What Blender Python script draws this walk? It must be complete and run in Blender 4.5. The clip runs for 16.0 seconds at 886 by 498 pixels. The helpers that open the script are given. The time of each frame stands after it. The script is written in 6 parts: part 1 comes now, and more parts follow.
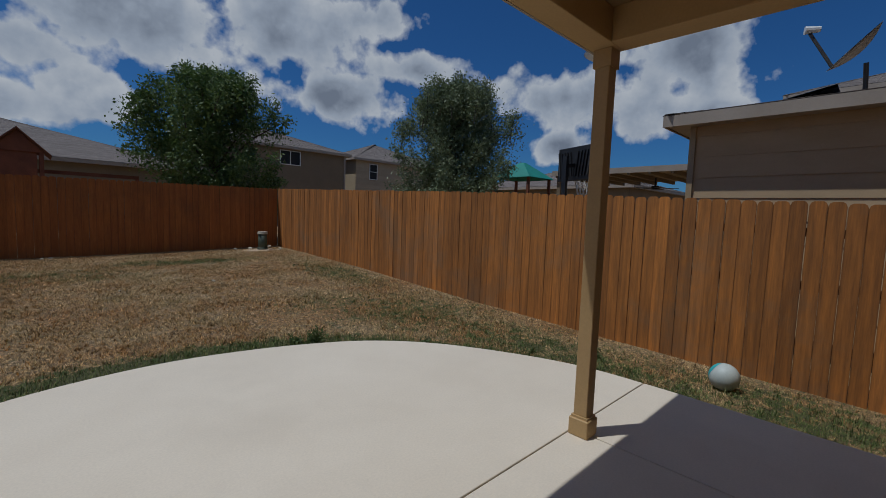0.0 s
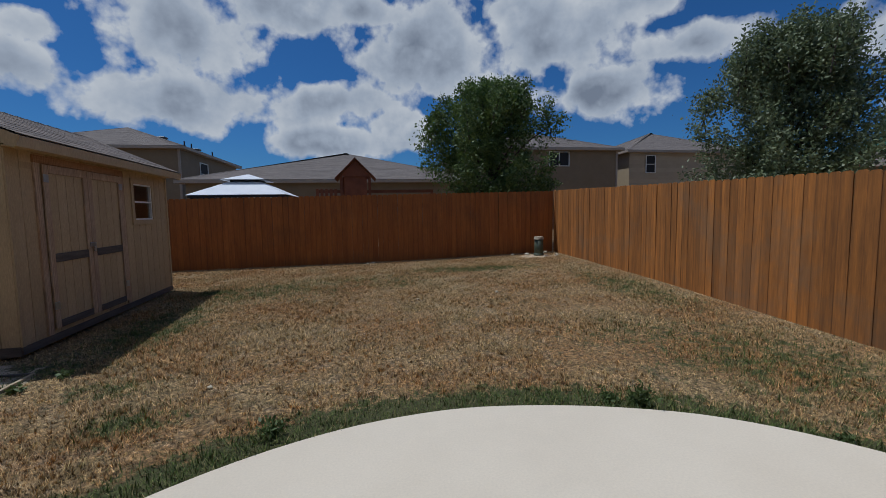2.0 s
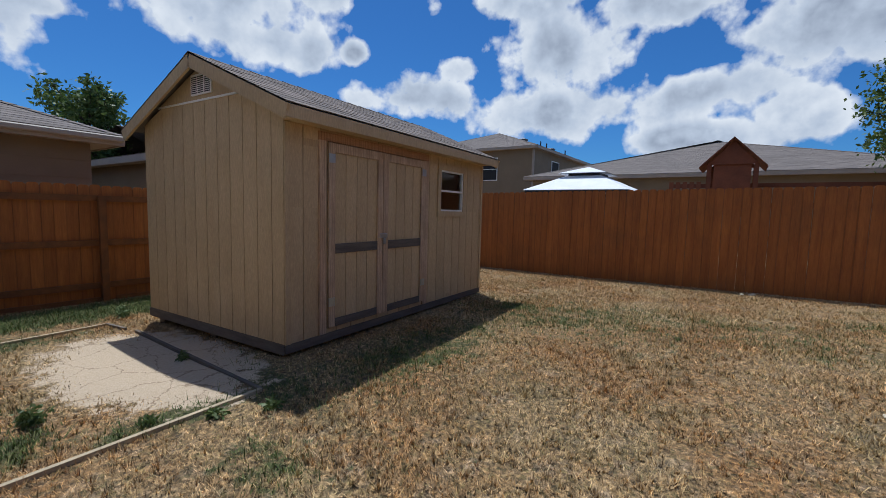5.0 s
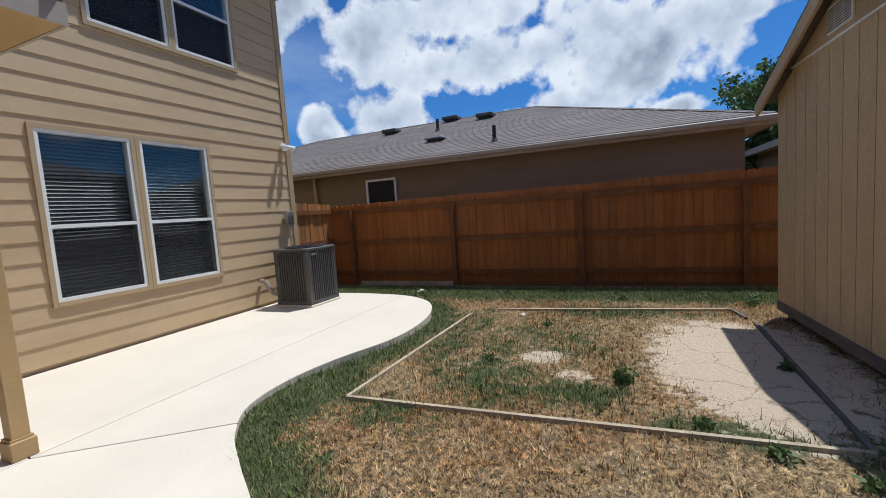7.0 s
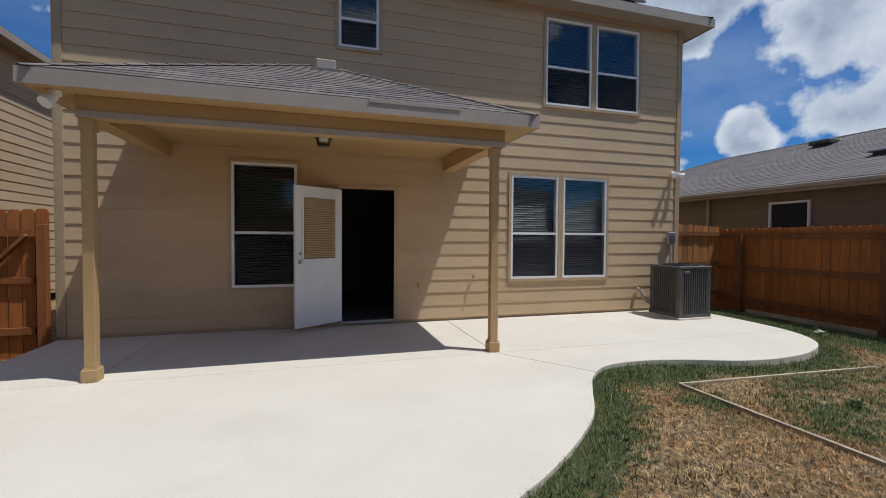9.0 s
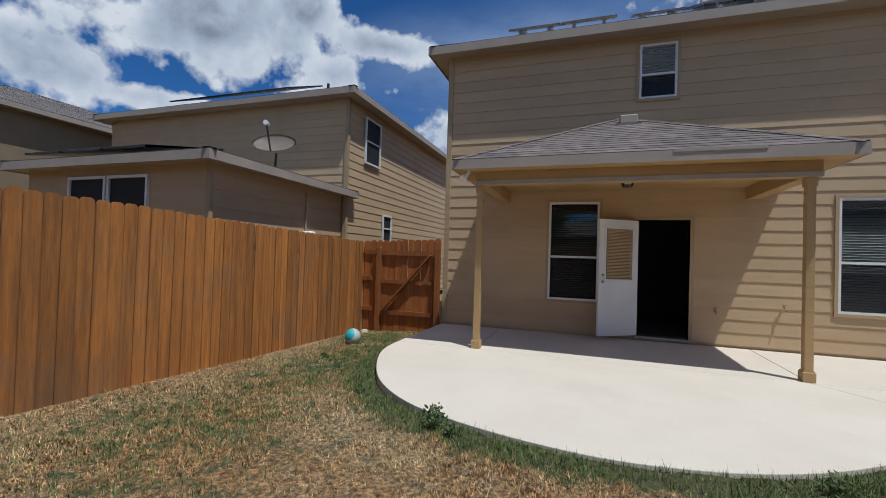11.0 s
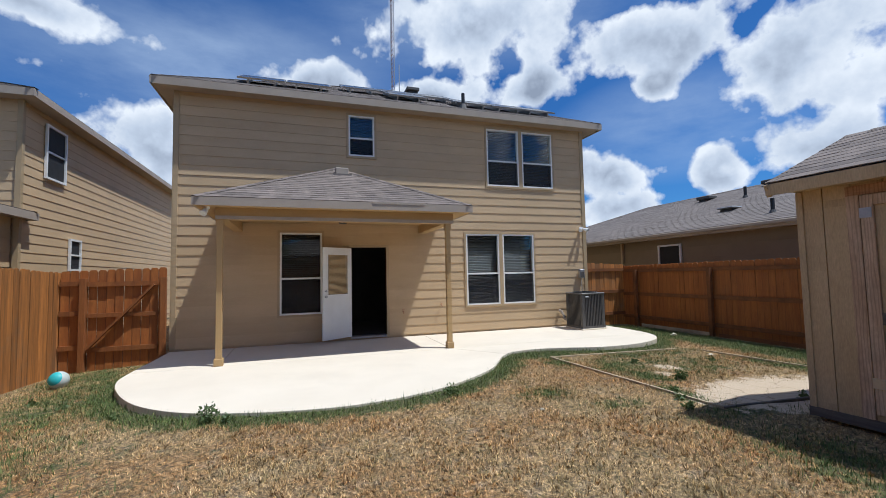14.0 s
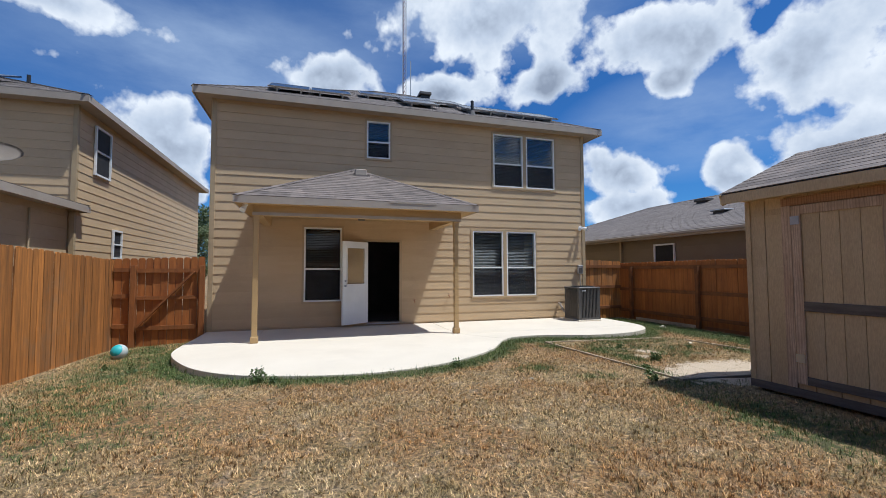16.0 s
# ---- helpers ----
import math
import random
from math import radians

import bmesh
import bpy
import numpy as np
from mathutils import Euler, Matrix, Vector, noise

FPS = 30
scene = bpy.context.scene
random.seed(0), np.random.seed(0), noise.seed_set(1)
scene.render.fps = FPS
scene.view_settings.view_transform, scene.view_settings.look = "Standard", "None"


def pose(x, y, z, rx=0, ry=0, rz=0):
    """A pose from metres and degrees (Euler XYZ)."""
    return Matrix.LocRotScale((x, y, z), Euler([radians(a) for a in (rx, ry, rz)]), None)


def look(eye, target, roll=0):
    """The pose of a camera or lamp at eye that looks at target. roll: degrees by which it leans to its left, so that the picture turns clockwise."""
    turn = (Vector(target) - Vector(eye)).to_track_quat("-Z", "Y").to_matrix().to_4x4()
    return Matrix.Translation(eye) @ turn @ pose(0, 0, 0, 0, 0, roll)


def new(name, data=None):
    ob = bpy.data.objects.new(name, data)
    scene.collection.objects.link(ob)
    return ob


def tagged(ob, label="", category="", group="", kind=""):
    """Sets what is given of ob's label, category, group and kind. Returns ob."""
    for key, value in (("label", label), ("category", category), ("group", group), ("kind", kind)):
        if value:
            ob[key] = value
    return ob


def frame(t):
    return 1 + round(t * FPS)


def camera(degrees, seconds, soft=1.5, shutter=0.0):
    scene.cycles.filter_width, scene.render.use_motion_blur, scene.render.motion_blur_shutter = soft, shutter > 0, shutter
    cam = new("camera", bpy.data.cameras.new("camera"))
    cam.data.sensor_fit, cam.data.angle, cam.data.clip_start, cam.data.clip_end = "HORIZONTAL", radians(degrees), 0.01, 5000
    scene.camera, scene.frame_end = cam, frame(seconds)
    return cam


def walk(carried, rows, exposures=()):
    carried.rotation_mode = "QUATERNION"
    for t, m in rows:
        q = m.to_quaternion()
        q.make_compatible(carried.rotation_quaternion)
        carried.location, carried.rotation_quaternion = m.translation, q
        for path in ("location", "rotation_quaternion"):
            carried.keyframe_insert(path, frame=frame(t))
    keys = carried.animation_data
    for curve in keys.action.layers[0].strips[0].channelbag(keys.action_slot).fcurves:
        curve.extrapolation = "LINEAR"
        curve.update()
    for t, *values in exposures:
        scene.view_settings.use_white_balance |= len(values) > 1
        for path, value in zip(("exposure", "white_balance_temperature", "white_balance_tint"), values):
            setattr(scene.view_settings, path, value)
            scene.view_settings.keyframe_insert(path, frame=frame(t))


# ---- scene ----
cam = camera(92.3, 16.0, soft=0.85)
PATH = [
    (0, (0.635, 0.688, 1.423), (2.02, 2.122, 1.261), 2.1),
    (0.5, (0.855, 0.892, 1.439), (2.409, 2.139, 1.266), -0.2),
    (1, (0.925, 1.261, 1.413), (2.311, 2.691, 1.224), 0.1),
    (1.5, (0.922, 1.682, 1.414), (1.877, 3.43, 1.233), -0.9),
    (2, (0.859, 2.101, 1.451), (1.191, 4.066, 1.279), -0.9),
    (2.5, (0.8, 2.548, 1.472), (0.62, 4.533, 1.311), 0.1),
    (3, (0.777, 2.964, 1.488), (0.332, 4.908, 1.336), 0.2),
    (3.2, (0.768, 3.116, 1.502), (0.144, 5.01, 1.35), 0.7),
    (5.3, (0.605, 4.962, 1.365), (-0.712, 6.458, 1.195), 0.1),
    (5.5, (0.578, 5.054, 1.333), (-0.907, 6.383, 1.167), -1.1),
    (6, (0.547, 5.296, 1.262), (-1.295, 6.057, 1.092), 2.6),
    (6.5, (0.388, 5.391, 1.303), (-1.6, 5.326, 1.096), -0.6),
    (7, (0.366, 5.511, 1.348), (-1.458, 4.71, 1.17), -4.0),
    (7.5, (0.524, 5.75, 1.348), (-1.004, 4.468, 1.205), -1.7),
    (8, (0.883, 6.069, 1.367), (-0.168, 4.374, 1.225), -2.0),
    (8.2, (0.987, 6.206, 1.38), (0.145, 4.397, 1.245), -0.2),
    (10.3, (1.379, 7.745, 1.396), (1.113, 5.763, 1.413), -0.5),
    (10.5, (1.463, 7.896, 1.388), (1.383, 5.898, 1.406), -0.4),
    (11, (1.663, 8.301, 1.373), (2.307, 6.408, 1.407), 1.8),
    (11.5, (1.679, 8.664, 1.382), (2.598, 6.888, 1.407), 2.6),
    (12, (1.675, 8.959, 1.406), (2.173, 7.023, 1.441), -0.4),
    (12.5, (1.635, 9.25, 1.43), (1.586, 7.251, 1.479), -1.1),
    (13, (1.626, 9.523, 1.389), (1.039, 7.613, 1.465), -0.2),
    (13.5, (1.78, 9.823, 1.379), (1.157, 7.926, 1.485), -0.6),
    (14, (1.905, 10.061, 1.436), (1.276, 8.167, 1.56), -1.2),
    (14.5, (1.963, 10.373, 1.397), (1.344, 8.476, 1.531), -0.5),
    (15, (2.123, 10.592, 1.39), (1.523, 8.689, 1.521), -0.4),
    (15.5, (2.214, 10.8, 1.34), (1.623, 8.894, 1.464), -0.5),
    (16, (2.211, 10.961, 1.375), (1.618, 9.053, 1.478), -0.2),
]
EXPOSURES = [(t, stops, 5760, 8) for t, stops in ((0.0, -1.28), (0.5, -0.88), (1.5, -0.82), (2.0, -0.98), (3.0, -0.95), (5.5, -0.24), (7.0, -0.22), (8.0, -0.34), (10.5, -0.60), (11.5, -0.44), (12.5, -0.18), (14.0, -0.12), (16.0, -0.12))]
walk(cam, [(t, look(eye, target, roll)) for t, eye, target, roll in PATH], EXPOSURES)

# ---- light ----
SUN_TO = Vector((0.345, -0.205, -1.0)).normalized()
sun = new("sun", bpy.data.lights.new("sun", "SUN"))
sun.data.energy, sun.data.angle, sun.data.color = 5.0, radians(0.53), (1.0, 0.965, 0.91)
sun.matrix_world = look((0, 0, 40), Vector((0, 0, 40)) + SUN_TO)
world = bpy.data.worlds.new("world")
scene.world = world
world.use_nodes = True
W = world.node_tree
W.nodes.clear()


def node(tree, kind, inputs=None, **props):
    n = tree.nodes.new(kind)
    for k, v in props.items():
        setattr(n, k, v)
    for k, v in (inputs or {}).items():
        if isinstance(v, bpy.types.NodeSocket):
            tree.links.new(v, n.inputs[k])
        else:
            n.inputs[k].default_value = v
    return n


def ramp(tree, fac, stops):
    n = node(tree, "ShaderNodeValToRGB", {0: fac})
    e = n.color_ramp.elements
    while len(e) < len(stops):
        e.new(0.5)
    for s, (p, c) in zip(e, stops):
        s.position, s.color = p, (*c, 1) if not isinstance(c, float) else (c, c, c, 1)
    return n.outputs[0]


def mixc(tree, fac, a, b, blend="MIX"):
    n = node(tree, "ShaderNodeMix", data_type="RGBA", blend_type=blend)
    for k, v in ((0, fac), (6, a), (7, b)):
        if isinstance(v, bpy.types.NodeSocket):
            tree.links.new(v, n.inputs[k])
        else:
            n.inputs[k].default_value = v if k == 0 else (*v[:3], 1)
    return n.outputs[2]


def maths(tree, op, a, b=0.0, c=0.0):
    n = node(tree, "ShaderNodeMath", operation=op)
    for k, v in enumerate((a, b, c)):
        if isinstance(v, bpy.types.NodeSocket):
            tree.links.new(v, n.inputs[k])
        else:
            n.inputs[k].default_value = v
    return n.outputs[0]


# blue sky with fair-weather cumulus; each heap of cloud: compass angle, height, half width and half height in degrees
CLOUDS_EAST = [(17, 18, 6.4, 4.5), (20, 13, 4.1, 2.2), (14, 12, 3.7, 1.8), (50, 18, 5.2, 2.2), (55, 23, 3.9, 2.3), (60, 14, 8.2, 2.8), (31, 15, 5.9, 3.2), (31, 9, 3.8, 1.7), (21, 15, 2.7, 4.8), (66, 20, 7.5, 4.3), (71, 24, 3.3, 1.7), (82, 20, 8.4, 5.3), (86, 11, 3.8, 2.3)]
CLOUDS_NORTH = [(94, 14, 7.7, 2.4), (91, 24, 8.2, 1.8), (94, 9, 7.3, 2.0), (111, 20, 8.1, 5.6), (109, 13, 11.3, 3.1), (98, 24, 9.0, 2.9), (115, 25, 6.9, 2.2), (153, 23, 10.0, 4.5), (147, 19, 7.6, 2.4), (129, 14, 7.9, 2.4), (137, 19, 1.7, 1.3), (123, 18, 2.3, 1.5), (168, 19, 1.6, 1.4), (141, 25, 3.9, 2.3)]
CLOUDS_WEST = [(203, 24, 12.0, 2.6), (194, 18, 15.0, 2.8), (178, 17, 9.8, 4.9), (186, 12, 6.0, 1.8), (174, 10, 2.2, 1.3), (167, 18, 2.4, 1.3), (224, 26, 7.5, 3.7), (224, 22, 2.9, 1.7), (210, 22, 6.7, 3.9), (230, 12, 4.5, 3.1), (229, 8, 5.1, 1.9), (218, 11, 2.6, 2.3), (210, 12, 4.9, 3.0)]
CLOUDS_SOUTH = [(248, 31, 9.6, 4.4), (267, 24, 5.7, 2.2), (252, 23, 6.0, 2.5), (240, 23, 4.4, 2.6), (287, 15, 4.4, 3.9), (284, 9, 1.7, 2.3), (332, 17, 5.1, 2.8), (316, 25, 11.9, 4.8), (324, 16, 5.5, 1.4), (297, 26, 6.8, 1.7), (304, 22, 3.3, 2.5), (308, 28, 3.7, 3.4)]
VEILS = [(246, 33, 26.0, 8.0), (280, 24, 26.0, 9.0), (222, 17, 16.0, 7.0)]
sky = node(W, "ShaderNodeTexSky", sky_type="NISHITA", sun_disc=False, sun_elevation=radians(68), sun_rotation=math.atan2(-0.345, 0.205), altitude=200.0, air_density=1.0, dust_density=0.4, ozone_density=2.5)
wdir = node(W, "ShaderNodeTexCoord").outputs["Generated"]
swell = node(W, "ShaderNodeTexNoise", {"Vector": wdir, "Scale": 4.2, "Detail": 3.0, "Roughness": 0.5}).outputs[0]
above = node(W, "ShaderNodeVectorMath", {0: wdir, 1: (0.0, 0.0, 0.026)}, operation="ADD").outputs[0]


def puffs(vec):
    """Billowing heaps, about 0.5 on average."""
    a = node(W, "ShaderNodeTexNoise", {"Vector": vec, "Scale": 9.0, "Detail": 8.0, "Roughness": 0.52}).outputs[0]
    b = node(W, "ShaderNodeTexVoronoi", {"Vector": vec, "Scale": 17.0, "Detail": 3.0, "Roughness": 0.55}, normalize=True).outputs["Distance"]
    return maths(W, "MULTIPLY_ADD", b, -0.38, maths(W, "MULTIPLY_ADD", a, 0.88, 0.21))


puff, puff_above = puffs(wdir), puffs(above)


def heaps(rows, grow=1.0):
    """How far outside the nearest heap a direction lies: 0 at a heap's middle, 1 at its rim."""
    out = None
    for az, el, w, h in rows:
        c = (math.cos(radians(az)) * math.cos(radians(el)), math.sin(radians(az)) * math.cos(radians(el)), math.sin(radians(el)))
        v = node(W, "ShaderNodeMapping", {0: wdir, "Location": c, "Rotation": (0, -radians(el), radians(az)), "Scale": (0.6, grow * radians(w), grow * radians(h))}, vector_type="TEXTURE").outputs[0]
        d = node(W, "ShaderNodeVectorMath", {0: v}, operation="LENGTH").outputs["Value"]
        out = d if out is None else maths(W, "SMOOTH_MIN", out, d, 0.35)
    return out


rim = maths(W, "MINIMUM", maths(W, "MINIMUM", heaps(CLOUDS_EAST, 1.03), heaps(CLOUDS_NORTH, 1.0)), maths(W, "MINIMUM", heaps(CLOUDS_WEST, 0.98), heaps(CLOUDS_SOUTH, 1.05)))
height = node(W, "ShaderNodeSeparateXYZ", {0: wdir}).outputs[2]
overhead = maths(W, "SUBTRACT", ramp(W, height, [(0.55, 9.0), (0.68, 1.22)]), maths(W, "MULTIPLY_ADD", swell, 2.6, -1.35))
rim = maths(W, "MINIMUM", rim, overhead)
body = maths(W, "SUBTRACT", maths(W, "MULTIPLY_ADD", puff, 3.4, -0.62), rim)
cover = ramp(W, body, [(0.0, 0.0), (0.14, 0.40), (0.36, 1.0)])
relief = maths(W, "MULTIPLY", maths(W, "SUBTRACT", puff, puff_above), 1.5)
depth = maths(W, "MULTIPLY", ramp(W, body, [(0.25, 0.0), (1.30, 1.0)]), ramp(W, swell, [(0.36, 0.18), (0.62, 0.62)]))
lit = maths(W, "SUBTRACT", maths(W, "ADD", 0.86, relief), depth)
shade = ramp(W, lit, [(0.20, (0.34, 0.38, 0.46)), (0.60, (0.66, 0.71, 0.79)), (0.95, (1.0, 1.0, 1.0))])
cloud = mixc(W, 1.0, shade, (9.8, 9.8, 9.8), "MULTIPLY")
deep = mixc(W, 1.0, sky.outputs[0], (0.32, 0.66, 1.04), "MULTIPLY")
wisps = node(W, "ShaderNodeTexNoise", {"Vector": node(W, "ShaderNodeMapping", {0: wdir, "Scale": (1.0, 1.0, 3.0)}).outputs[0], "Scale": 3.0, "Detail": 7.0, "Roughness": 0.6}).outputs[0]
veil = maths(W, "MULTIPLY", ramp(W, heaps(VEILS), [(0.3, 1.0), (1.0, 0.0)]), ramp(W, wisps, [(0.30, 0.10), (0.70, 0.60)]))
deep = mixc(W, veil, deep, (5.5, 6.6, 8.2))
wcol = mixc(W, cover, deep, cloud)
bg = node(W, "ShaderNodeBackground", {"Color": wcol, "Strength": 0.10})
node(W, "ShaderNodeOutputWorld", {"Surface": bg.outputs[0]})


# ---- materials ----
def material(name):
    m = bpy.data.materials.new(name)
    m.use_nodes = True
    t = m.node_tree
    return m, t, t.nodes["Principled BSDF"]


def surface(name, a, b, scale=3.0, stretch=(1, 1, 1), rough=0.8, bump=0.15, fine=60.0, rand=0.12, dirt=None, metal=0.0, spread=(0.35, 0.65), bumpd=0.004, island=False):
    """Two colours mixed by coarse noise, fine grain over them, a slow stain and a random value for each piece."""
    m, t, p = material(name)
    pos = node(t, "ShaderNodeNewGeometry").outputs["Position"]
    oi = node(t, "ShaderNodeObjectInfo")
    rnd = node(t, "ShaderNodeNewGeometry").outputs["Random Per Island"] if island else oi.outputs["Random"]
    off = node(t, "ShaderNodeCombineXYZ", {0: maths(t, "MULTIPLY", rnd, 7.0), 1: maths(t, "MULTIPLY", rnd, 13.0)}).outputs[0]
    vec = node(t, "ShaderNodeVectorMath", {0: pos, 1: off}, operation="ADD").outputs[0]
    mp = node(t, "ShaderNodeMapping", {0: vec, "Scale": stretch}).outputs[0]
    n1 = node(t, "ShaderNodeTexNoise", {"Vector": mp, "Scale": scale, "Detail": 6.0, "Roughness": 0.6}).outputs[0]
    n2 = node(t, "ShaderNodeTexNoise", {"Vector": mp, "Scale": fine, "Detail": 4.0, "Roughness": 0.65}).outputs[0]
    c = mixc(t, ramp(t, n1, [(spread[0], 0.0), (spread[1], 1.0)]), a, b)
    g = ramp(t, n2, [(0.25, 0.78), (0.75, 1.18)] if bump >= 0.15 else [(0.25, 0.93), (0.75, 1.06)])
    c = mixc(t, 1.0, c, g, "MULTIPLY")
    if dirt:
        n3 = node(t, "ShaderNodeTexNoise", {"Vector": pos, "Scale": 0.9, "Detail": 7.0, "Roughness": 0.7}).outputs[0]
        c = mixc(t, maths(t, "MULTIPLY", ramp(t, n3, [(0.5, 0.0), (0.72, 1.0)]), dirt[1]), c, dirt[0])
    if rand:
        v = maths(t, "MULTIPLY_ADD", rnd, 2 * rand, 1 - rand)
        c = mixc(t, 1.0, c, node(t, "ShaderNodeCombineColor", {0: v, 1: v, 2: v}).outputs[0], "MULTIPLY")
    t.links.new(c, p.inputs["Base Color"])
    p.inputs["Roughness"].default_value, p.inputs["Metallic"].default_value = rough, metal
    if bump:
        b_ = node(t, "ShaderNodeBump", {"Height": n2, "Strength": bump, "Distance": bumpd})
        t.links.new(b_.outputs[0], p.inputs["Normal"])
    return m


M = {}
M["siding"] = surface("painted_siding", (0.55, 0.395, 0.228), (0.51, 0.36, 0.20), 1.6, (0.6, 1, 3), 0.62, 0.12, 45, 0.05, ((0.36, 0.27, 0.16), 0.35))
M["trim"] = surface("tan_trim", (0.44, 0.325, 0.185), (0.40, 0.29, 0.16), 2.0, rough=0.6, bump=0.08, rand=0.04)
M["fascia"] = surface("fascia_paint", (0.40, 0.335, 0.27), (0.35, 0.29, 0.23), 2.0, rough=0.6, bump=0.1, rand=0.03)
M["porch"] = surface("porch_paint", (0.47, 0.31, 0.135), (0.42, 0.27, 0.115), 1.3, rough=0.65, bump=0.1, rand=0.03)
M["shingle"] = surface("asphalt_shingle", (0.205, 0.165, 0.14), (0.14, 0.115, 0.10), 5, (1, 1, 1), 0.92, 0.5, 180, 0.22, island=True)
M["grey_shingle"] = surface("weathered_shingle", (0.20, 0.17, 0.15), (0.15, 0.125, 0.11), 3, (1, 1, 1), 0.92, 0.4, 120, 0.12, island=True)
M["vinyl"] = surface("white_vinyl", (0.80, 0.79, 0.76), (0.74, 0.73, 0.69), 4, rough=0.4, bump=0.03, rand=0.02)
M["white"] = surface("white_door_paint", (0.82, 0.81, 0.79), (0.76, 0.75, 0.72), 2, rough=0.35, bump=0.04, rand=0.0)
M["blind"] = surface("blind_slat", (0.15, 0.15, 0.148), (0.12, 0.12, 0.118), 6, rough=0.55, bump=0.0, rand=0.05)
M["wood_blind"] = surface("tan_blind", (0.55, 0.40, 0.21), (0.48, 0.34, 0.17), 6, rough=0.6, bump=0.0, rand=0.05)
M["screen"] = surface("dark_screen", (0.012, 0.013, 0.014), (0.018, 0.018, 0.02), 8, rough=0.75, bump=0.05, rand=0.0)
# the unlit room's shade is put into this dark base colour
M["dark_room"] = surface("shaded_room_colour", (0.10, 0.09, 0.08), (0.07, 0.065, 0.06), 1, rough=0.9, bump=0, rand=0)
M["concrete"] = surface("patio_concrete", (0.72, 0.635, 0.505), (0.665, 0.58, 0.455), 0.8, rough=0.85, bump=0.04, fine=70, rand=0.03, dirt=((0.56, 0.49, 0.39), 0.30))
M["stained"] = surface("stained_fence", (0.40, 0.135, 0.024), (0.30, 0.092, 0.016), 2.2, (6, 6, 0.5), 0.75, 0.25, 14, 0.10, ((0.15, 0.07, 0.025), 0.45))
M["cedar"] = surface("weathered_cedar", (0.49, 0.185, 0.034), (0.28, 0.112, 0.026), 2.6, (7, 7, 0.45), 0.8, 0.35, 11, 0.26, ((0.25, 0.15, 0.075), 0.75))
def dark_edges(m, half, amount):
    """Darker long edges on boards whose width runs along their own x."""
    t = m.node_tree
    p = t.nodes["Principled BSDF"]
    src = p.inputs["Base Color"].links[0].from_socket
    x = node(t, "ShaderNodeSeparateXYZ", {0: node(t, "ShaderNodeTexCoord").outputs["Object"]}).outputs[0]
    e = ramp(t, maths(t, "DIVIDE", maths(t, "ABSOLUTE", x), half), [(0.80, 0.0), (0.99, amount)])
    t.links.new(mixc(t, e, src, (0.05, 0.025, 0.012)), p.inputs["Base Color"])


dark_edges(M["cedar"], 0.07, 0.32)
dark_edges(M["stained"], 0.07, 0.30)
M["rail"] = surface("stained_rail", (0.24, 0.085, 0.02), (0.15, 0.055, 0.016), 2.5, (2, 2, 2), 0.8, 0.25, 20, 0.12)
M["shed"] = surface("shed_paint", (0.52, 0.385, 0.22), (0.47, 0.34, 0.185), 1.5, (3, 3, 0.6), 0.72, 0.2, 30, 0.06, ((0.33, 0.24, 0.14), 0.4))
M["shed_trim"] = surface("shed_trim_wood", (0.54, 0.39, 0.26), (0.43, 0.29, 0.18), 2.5, (4, 4, 0.8), 0.78, 0.25, 25, 0.08, ((0.20, 0.16, 0.125), 0.6))
def grained(m, strength, dark):
    """Long cathedral grain and knots over a wood's colour."""
    t = m.node_tree
    p = t.nodes["Principled BSDF"]
    src = p.inputs["Base Color"].links[0].from_socket
    pos = node(t, "ShaderNodeMapping", {0: node(t, "ShaderNodeNewGeometry").outputs["Position"], "Scale": (5.0, 5.0, 0.55)}).outputs[0]
    ring = node(t, "ShaderNodeTexWave", {"Vector": pos, "Scale": 2.6, "Distortion": 9.0, "Detail": 3.0, "Detail Scale": 0.8}, wave_type="RINGS").outputs["Fac"]
    knot = node(t, "ShaderNodeTexVoronoi", {"Vector": pos, "Scale": 1.3}).outputs["Distance"]
    f = maths(t, "MAXIMUM", ramp(t, ring, [(0.55, 0.0), (0.95, strength)]), ramp(t, knot, [(0.05, 0.8), (0.12, 0.0)]))
    t.links.new(mixc(t, f, src, dark), p.inputs["Base Color"])


grained(M["shed_trim"], 0.38, (0.13, 0.075, 0.045))
M["raw"] = surface("bare_wood", (0.52, 0.29, 0.15), (0.40, 0.21, 0.11), 3, (1, 0.6, 6), 0.8, 0.25, 25, 0.1)
grained(M["raw"], 0.5, (0.17, 0.075, 0.035))
M["grey_wood"] = surface("grey_weathered_wood", (0.15, 0.125, 0.10), (0.09, 0.075, 0.065), 3, (1, 0.6, 6), 0.9, 0.3, 30, 0.1)
M["edging"] = surface("edging_wood", (0.52, 0.42, 0.27), (0.36, 0.28, 0.18), 3, rough=0.85, bump=0.3, rand=0.1)
M["metal"] = surface("galvanised", (0.45, 0.46, 0.47), (0.36, 0.37, 0.38), 6, rough=0.4, metal=0.9, bump=0.05)
M["ac"] = surface("grey_ac_paint", (0.115, 0.108, 0.10), (0.085, 0.08, 0.075), 6, rough=0.5, metal=0.3, bump=0.05, rand=0.05)
M["black"] = surface("black_plastic", (0.014, 0.014, 0.016), (0.024, 0.024, 0.026), 5, rough=0.45, bump=0.1, rand=0.0)
M["green_plastic"] = surface("green_plastic", (0.055, 0.075, 0.05), (0.08, 0.10, 0.065), 5, rough=0.6, bump=0.1)
M["solar"] = surface("solar_glass", (0.015, 0.017, 0.024), (0.022, 0.024, 0.034), 3, rough=0.18, bump=0.0, rand=0.1)
